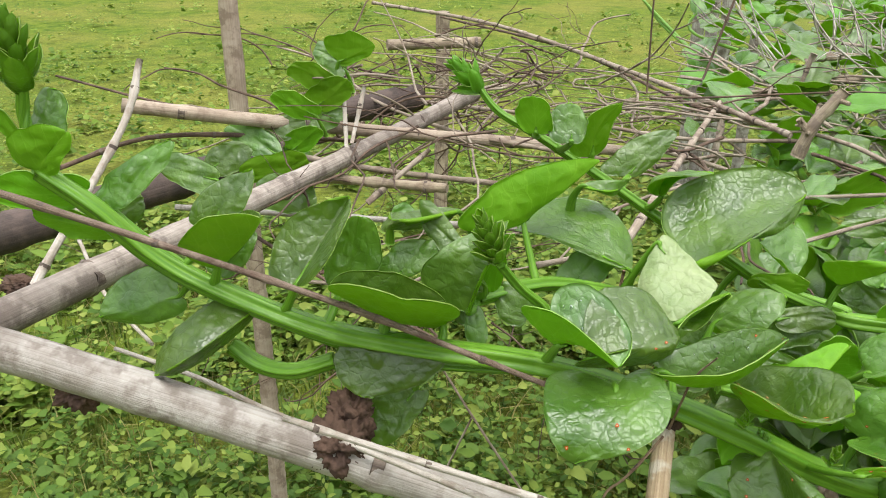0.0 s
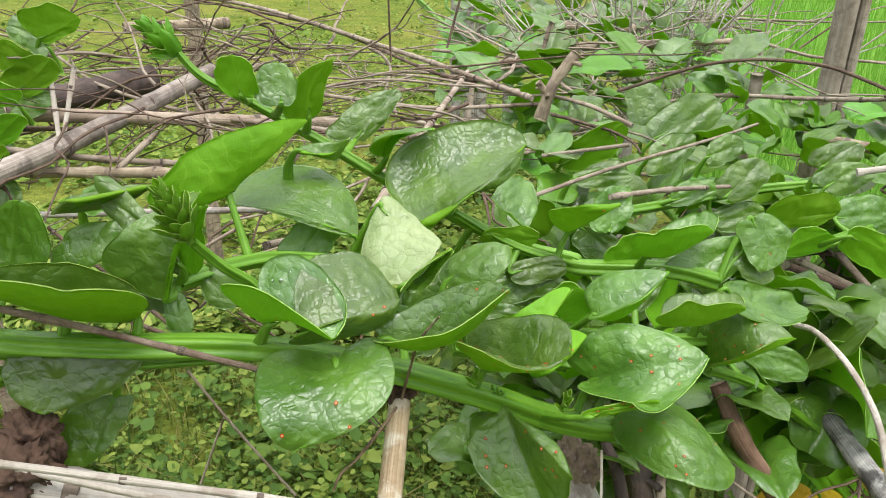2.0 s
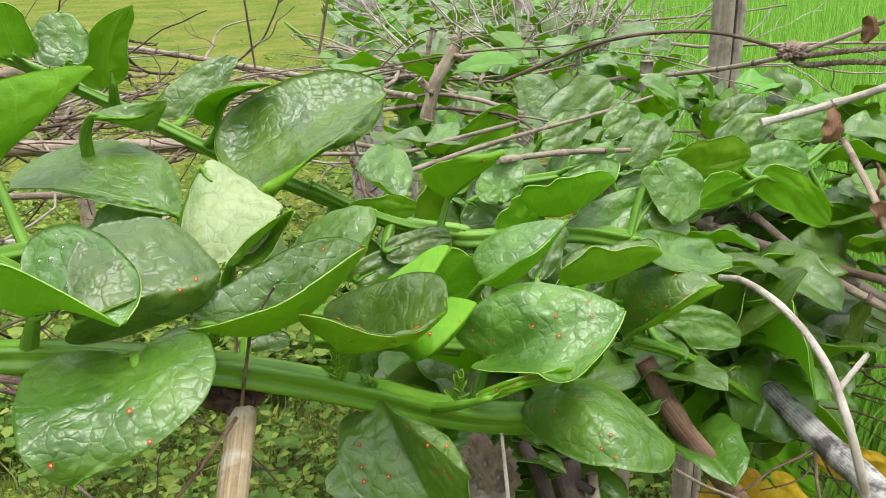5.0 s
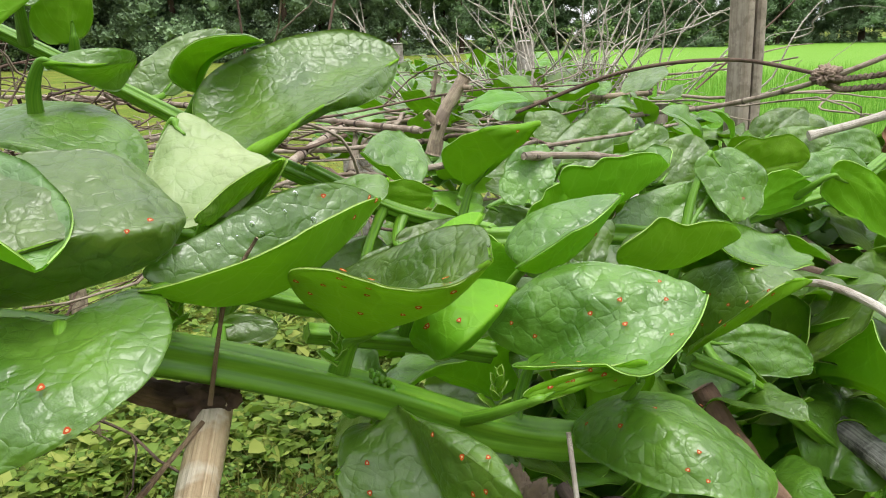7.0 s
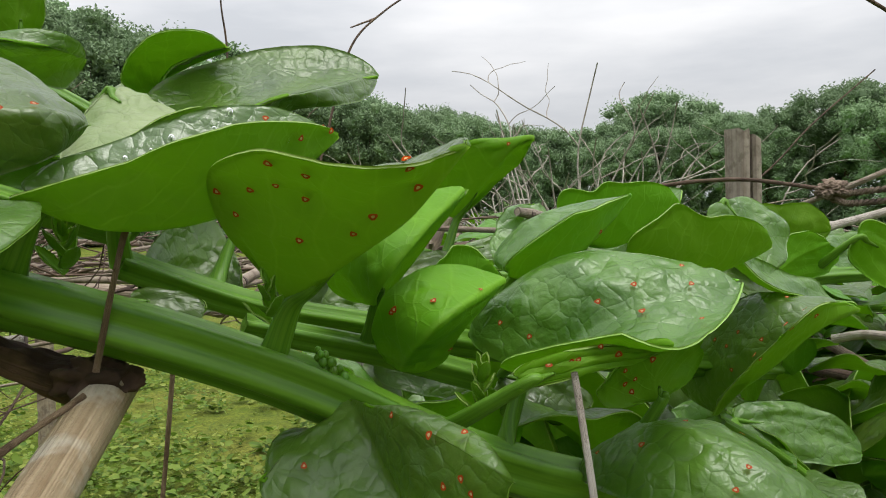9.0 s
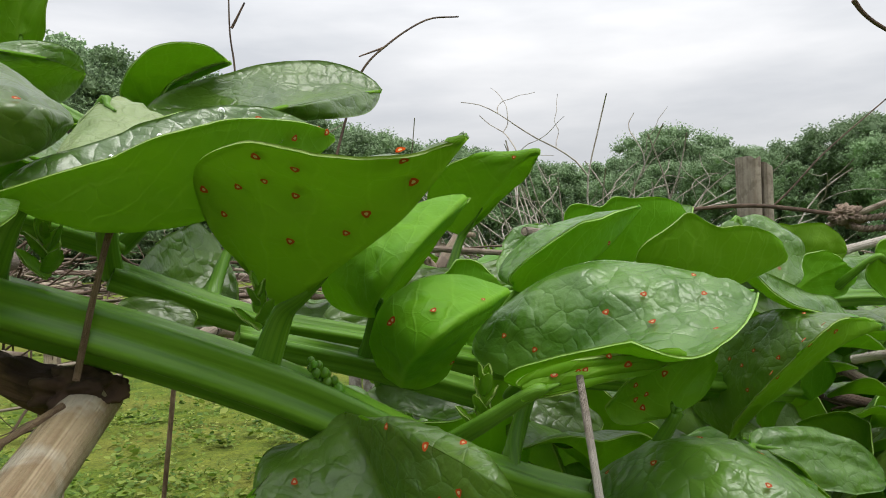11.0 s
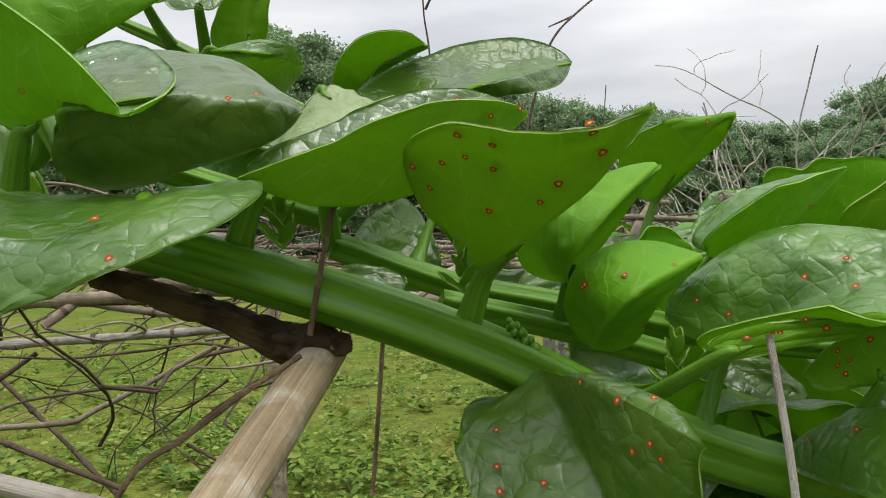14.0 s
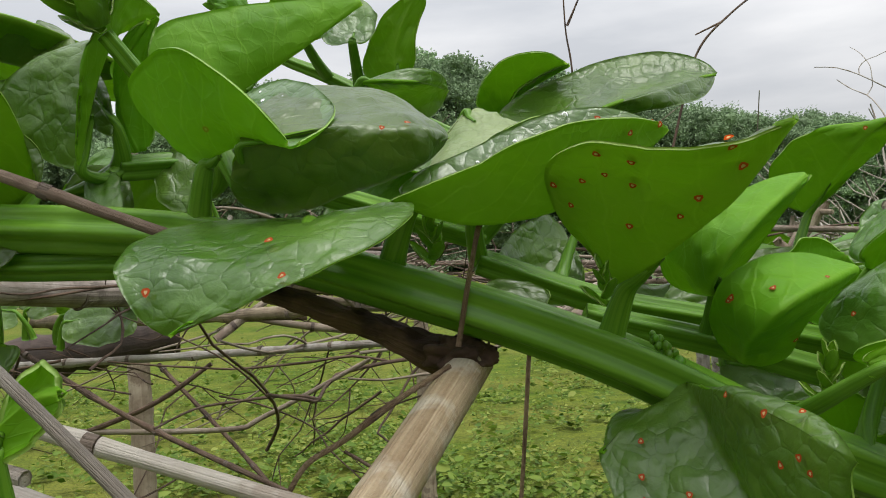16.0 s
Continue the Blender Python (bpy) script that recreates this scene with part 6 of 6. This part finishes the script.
scatter_blades("rice", "bright green young rice plants", rice, rng, 0.25, 0.48, 0.004, 0.5,
               blade_green("rice_blade", (0.11, 0.29, 0.025), (0.17, 0.37, 0.04), (0.25, 0.43, 0.07)))


def small_leaf_data(c, d, n, size, wide):
    """A six-cornered cupped leaf in raw coordinates."""
    s = np.cross(d, n)
    s /= np.linalg.norm(s) + 1e-9
    pts = [c, c + d * size * 0.3 + s * wide + n * wide * 0.25, c + d * size * 0.7 + s * wide * 0.75 + n * wide * 0.15, c + d * size - n * wide * 0.2,
           c + d * size * 0.7 - s * wide * 0.75 + n * wide * 0.15, c + d * size * 0.3 - s * wide + n * wide * 0.25, c + d * size * 0.5]
    return pts, [(0, 1, 6), (1, 2, 6), (2, 3, 6), (3, 4, 6), (4, 5, 6), (5, 0, 6)]


V, F = [], []
for n in range(23000):
    if n == 15000:
        tagged(mesh_object("weeds", V, F, [blade_green("weed_leaf", (0.050, 0.115, 0.011), (0.115, 0.200, 0.022), (0.24, 0.30, 0.050))]), "low broadleaf weeds in the grass", "weeds", kind="stuff")
        V, F = [], []
    if n >= 15000:
        d, a = 1 / rng.uniform(1 / 11, 1 / 2.0), radians(rng.uniform(-58, 22))
    elif n < 2000:
        d, a = 0.3 + 6.5 * rng.random() ** 1.5, rng.uniform(-math.pi, math.pi)
    else:
        d, a = 1 / rng.uniform(1 / 13, 1 / 0.55), radians(rng.uniform(-58, 42))
    x, y = 0.1 + d * math.sin(a), 0.2 + d * math.cos(a)
    if x > 0.9 + 0.3 * y and y > 1.2:
        continue
    clump = noise.noise(Vector((x * 1.6, y * 1.6, 4.0))) + 0.5 * noise.noise(Vector((x * 5, y * 5, 1.0)))
    if clump < rng.uniform(-0.55, 0.25):
        continue
    h, sc = rng.uniform(0.02, 0.14), rng.choice((0.35, 0.45, 0.55, 0.7, 1.0)) * rng.uniform(0.8, 1.2)
    if n >= 15000:
        sc *= 1.5
    for k in range(rng.randint(6, 11)):
        a = rng.uniform(0, 6.3)
        d = unit((math.cos(a), math.sin(a), rng.uniform(-0.15, 0.5)))
        c = np.array((x, y, h * rng.uniform(0.3, 1.0))) + d * rng.uniform(0.004, 0.03)
        p, f = small_leaf_data(c, d, unit((rng.gauss(0, 0.5), rng.gauss(0, 0.5), 1)), 0.038 * sc * rng.uniform(0.7, 1.3), 0.013 * sc * rng.uniform(0.6, 1.3))
        o = len(V)
        V += p
        F += [tuple(i + o for i in q) for q in f]
tagged(mesh_object("weeds", V, F, [blade_green("meadow_weed_leaf", (0.085, 0.165, 0.016), (0.165, 0.255, 0.030), (0.30, 0.34, 0.070))]), "yellow-green broadleaf weeds out on the meadow", "weeds", kind="stuff")


# ---- far trees ----
def crown_data(rng, centre, size, clumps, leaves, leaf_size, flat=0.7):
    V, F = [], []
    for _ in range(clumps):
        a, r = rng.uniform(0, 6.3), size * rng.random() ** 0.6
        c = centre + np.array((math.cos(a) * r, math.sin(a) * r, size * flat * (rng.uniform(-0.6, 0.9) - 0.5 * (r / size) ** 2)))
        cr = size * rng.uniform(0.10, 0.24)
        o = len(V)
        for i in range(4):
            for j in range(7):
                ph, th = math.pi * (i + 0.5) / 4, j * 2 * math.pi / 7
                k = cr * rng.uniform(0.3, 0.6)
                V.append(c + np.array((math.sin(ph) * math.cos(th), math.sin(ph) * math.sin(th), math.cos(ph) * 0.6)) * k)
        for i in range(3):
            for j in range(7):
                q = (j + 1) % 7
                F.append((o + i * 7 + j, o + i * 7 + 7 + j, o + i * 7 + 7 + q, o + i * 7 + q))
        for _ in range(leaves):
            d = unit((rng.gauss(0, 1), rng.gauss(0, 1), rng.gauss(0.3, 0.8)))
            q = c + d * cr * rng.uniform(0.35, 1.2) * np.array((1, 1, 0.7))
            up = unit((rng.gauss(0, 0.5), rng.gauss(0, 0.5), 1))
            u = unit(np.cross(up, (rng.gauss(0, 1), rng.gauss(0, 1), rng.gauss(0, 0.3))))
            w = np.cross(up, u)
            s = leaf_size * rng.uniform(0.6, 1.4)
            o = len(V)
            V += [q - u * s, q + w * s * 0.6 - up * s * 0.3, q + u * s, q - w * s * 0.6 - up * s * 0.3]
            F.append((o, o + 1, o + 2, o + 3))
    return V, F


def far_leaf(name, a, b, c):
    k = Mat(name)
    col = k.ramp(k.island(), (0.0, a), (0.5, b), (1.0, c))
    hsv = k.n.new("ShaderNodeHueSaturation")
    k.put(hsv.inputs["Value"], k.math("MULTIPLY_ADD", k.random(), 0.6, 0.7))
    k.l.new(col, hsv.inputs["Color"])
    return k.surface(hsv.outputs["Color"], 0.7, None, spec=0.2, translucent=(0.2, col))


# Distance haze is painted into these leaf colours: lighter and greyer green.
hazy_wood_leaf = far_leaf("hazy_tree_leaf", (0.205, 0.300, 0.160), (0.230, 0.330, 0.178), (0.26, 0.36, 0.195))


def tree(seed, height, spread, flat):
    r = random.Random(seed)
    root = thing("tree", "tall dark green broad-crowned tree at the field edge", "tree", "field edge trees")
    chunks = [tube_data([(0, 0, -0.2), (0.1, 0.05, height * 0.3), (0.2, 0, height * 0.75)], 0.28, 0.12, sides=8, steps=4, wobble=0.1)]
    for i in range(5):
        a = i * 1.26 + r.random()
        z = height * r.uniform(0.35, 0.6)
        chunks.append(tube_data([(0.12, 0.03, z), (math.cos(a) * spread * 0.4, math.sin(a) * spread * 0.4, z + height * 0.15), (math.cos(a) * spread * 0.7, math.sin(a) * spread * 0.7, z + height * 0.25)], 0.10, 0.04, sides=6, steps=3))
    v, f, u = joined(chunks)
    mesh_object("trunk", v, f, [twig_brown], root, "", u)
    v, f = crown_data(r, np.array((0, 0, height * 0.72)), spread, 170, 210, 0.105, flat)
    v2, f2 = crown_data(r, np.array((0, 0, height * 0.30)), spread * 0.9, 80, 150, 0.12, 0.8)
    o = len(v)
    mesh_object("crown", v + v2, f + [tuple(i + o for i in q) for q in f2], [hazy_wood_leaf], root, "", smooth=False)
    return root


kinds = [tree(s, h, w, fl) for s, h, w, fl in ((1, 9.5, 5.0, 0.45), (2, 8.0, 3.6, 0.75), (3, 10.5, 5.5, 0.4), (4, 7.0, 3.2, 0.9), (5, 8.5, 4.2, 0.6))]
rng = random.Random(5)
n_tree = 0
TOPS = (10.2, 9.4, 11.2, 8.8, 9.8)
# Full ring: unseen trees behind the camera are added to darken leaf reflections.
for row, (dist, count) in enumerate(((64, 100), (74, 90))):
    for i in range(count):
        az = radians(-180 + 360 * (i + rng.uniform(-0.3, 0.3)) / count)
        d = dist + rng.uniform(-3, 4)
        which = n_tree if n_tree < 5 else rng.randrange(5)
        k = kinds[which]
        skyline = float(np.interp(math.degrees(az), (-40, -20, -8, 0, 4, 8, 12, 16, 21, 28, 34, 38, 42, 60), (10.5, 12.5, 15.5, 14.5, 13.0, 11.2, 11.0, 10.2, 9.0, 8.2, 9.6, 7.7, 9.3, 8.6)))
        sc = (d * math.tan(radians(skyline)) + 0.3) / TOPS[which] * rng.uniform(0.80, 1.0)
        m = pose(d * math.sin(az), d * math.cos(az), 0, 0, 0, rng.uniform(0, 360)) @ Matrix.Diagonal((sc * 0.85, sc * 0.85, sc, 1))
        if n_tree < 5:
            k.matrix_world = m
        else:
            copy_thing(k, m)
        n_tree += 1
V, F = [], []
for i in range(190):
    az = radians(-80 + 160 * rng.random())
    d = rng.uniform(60.5, 66)
    s = rng.uniform(0.9, 2.2)
    v, f = crown_data(rng, np.array((d * math.sin(az), d * math.cos(az), s * 0.6)), s, 9, 30, 0.14, 0.8)
    o = len(V)
    V += v
    F += [tuple(q + o for q in p) for p in f]
tagged(mesh_object("bushes", V, F, [far_leaf("bush_leaf", (0.14, 0.21, 0.09), (0.20, 0.30, 0.11), (0.26, 0.37, 0.14))], smooth=False), "dense dark green bushes under the far trees", "bushes", kind="stuff")
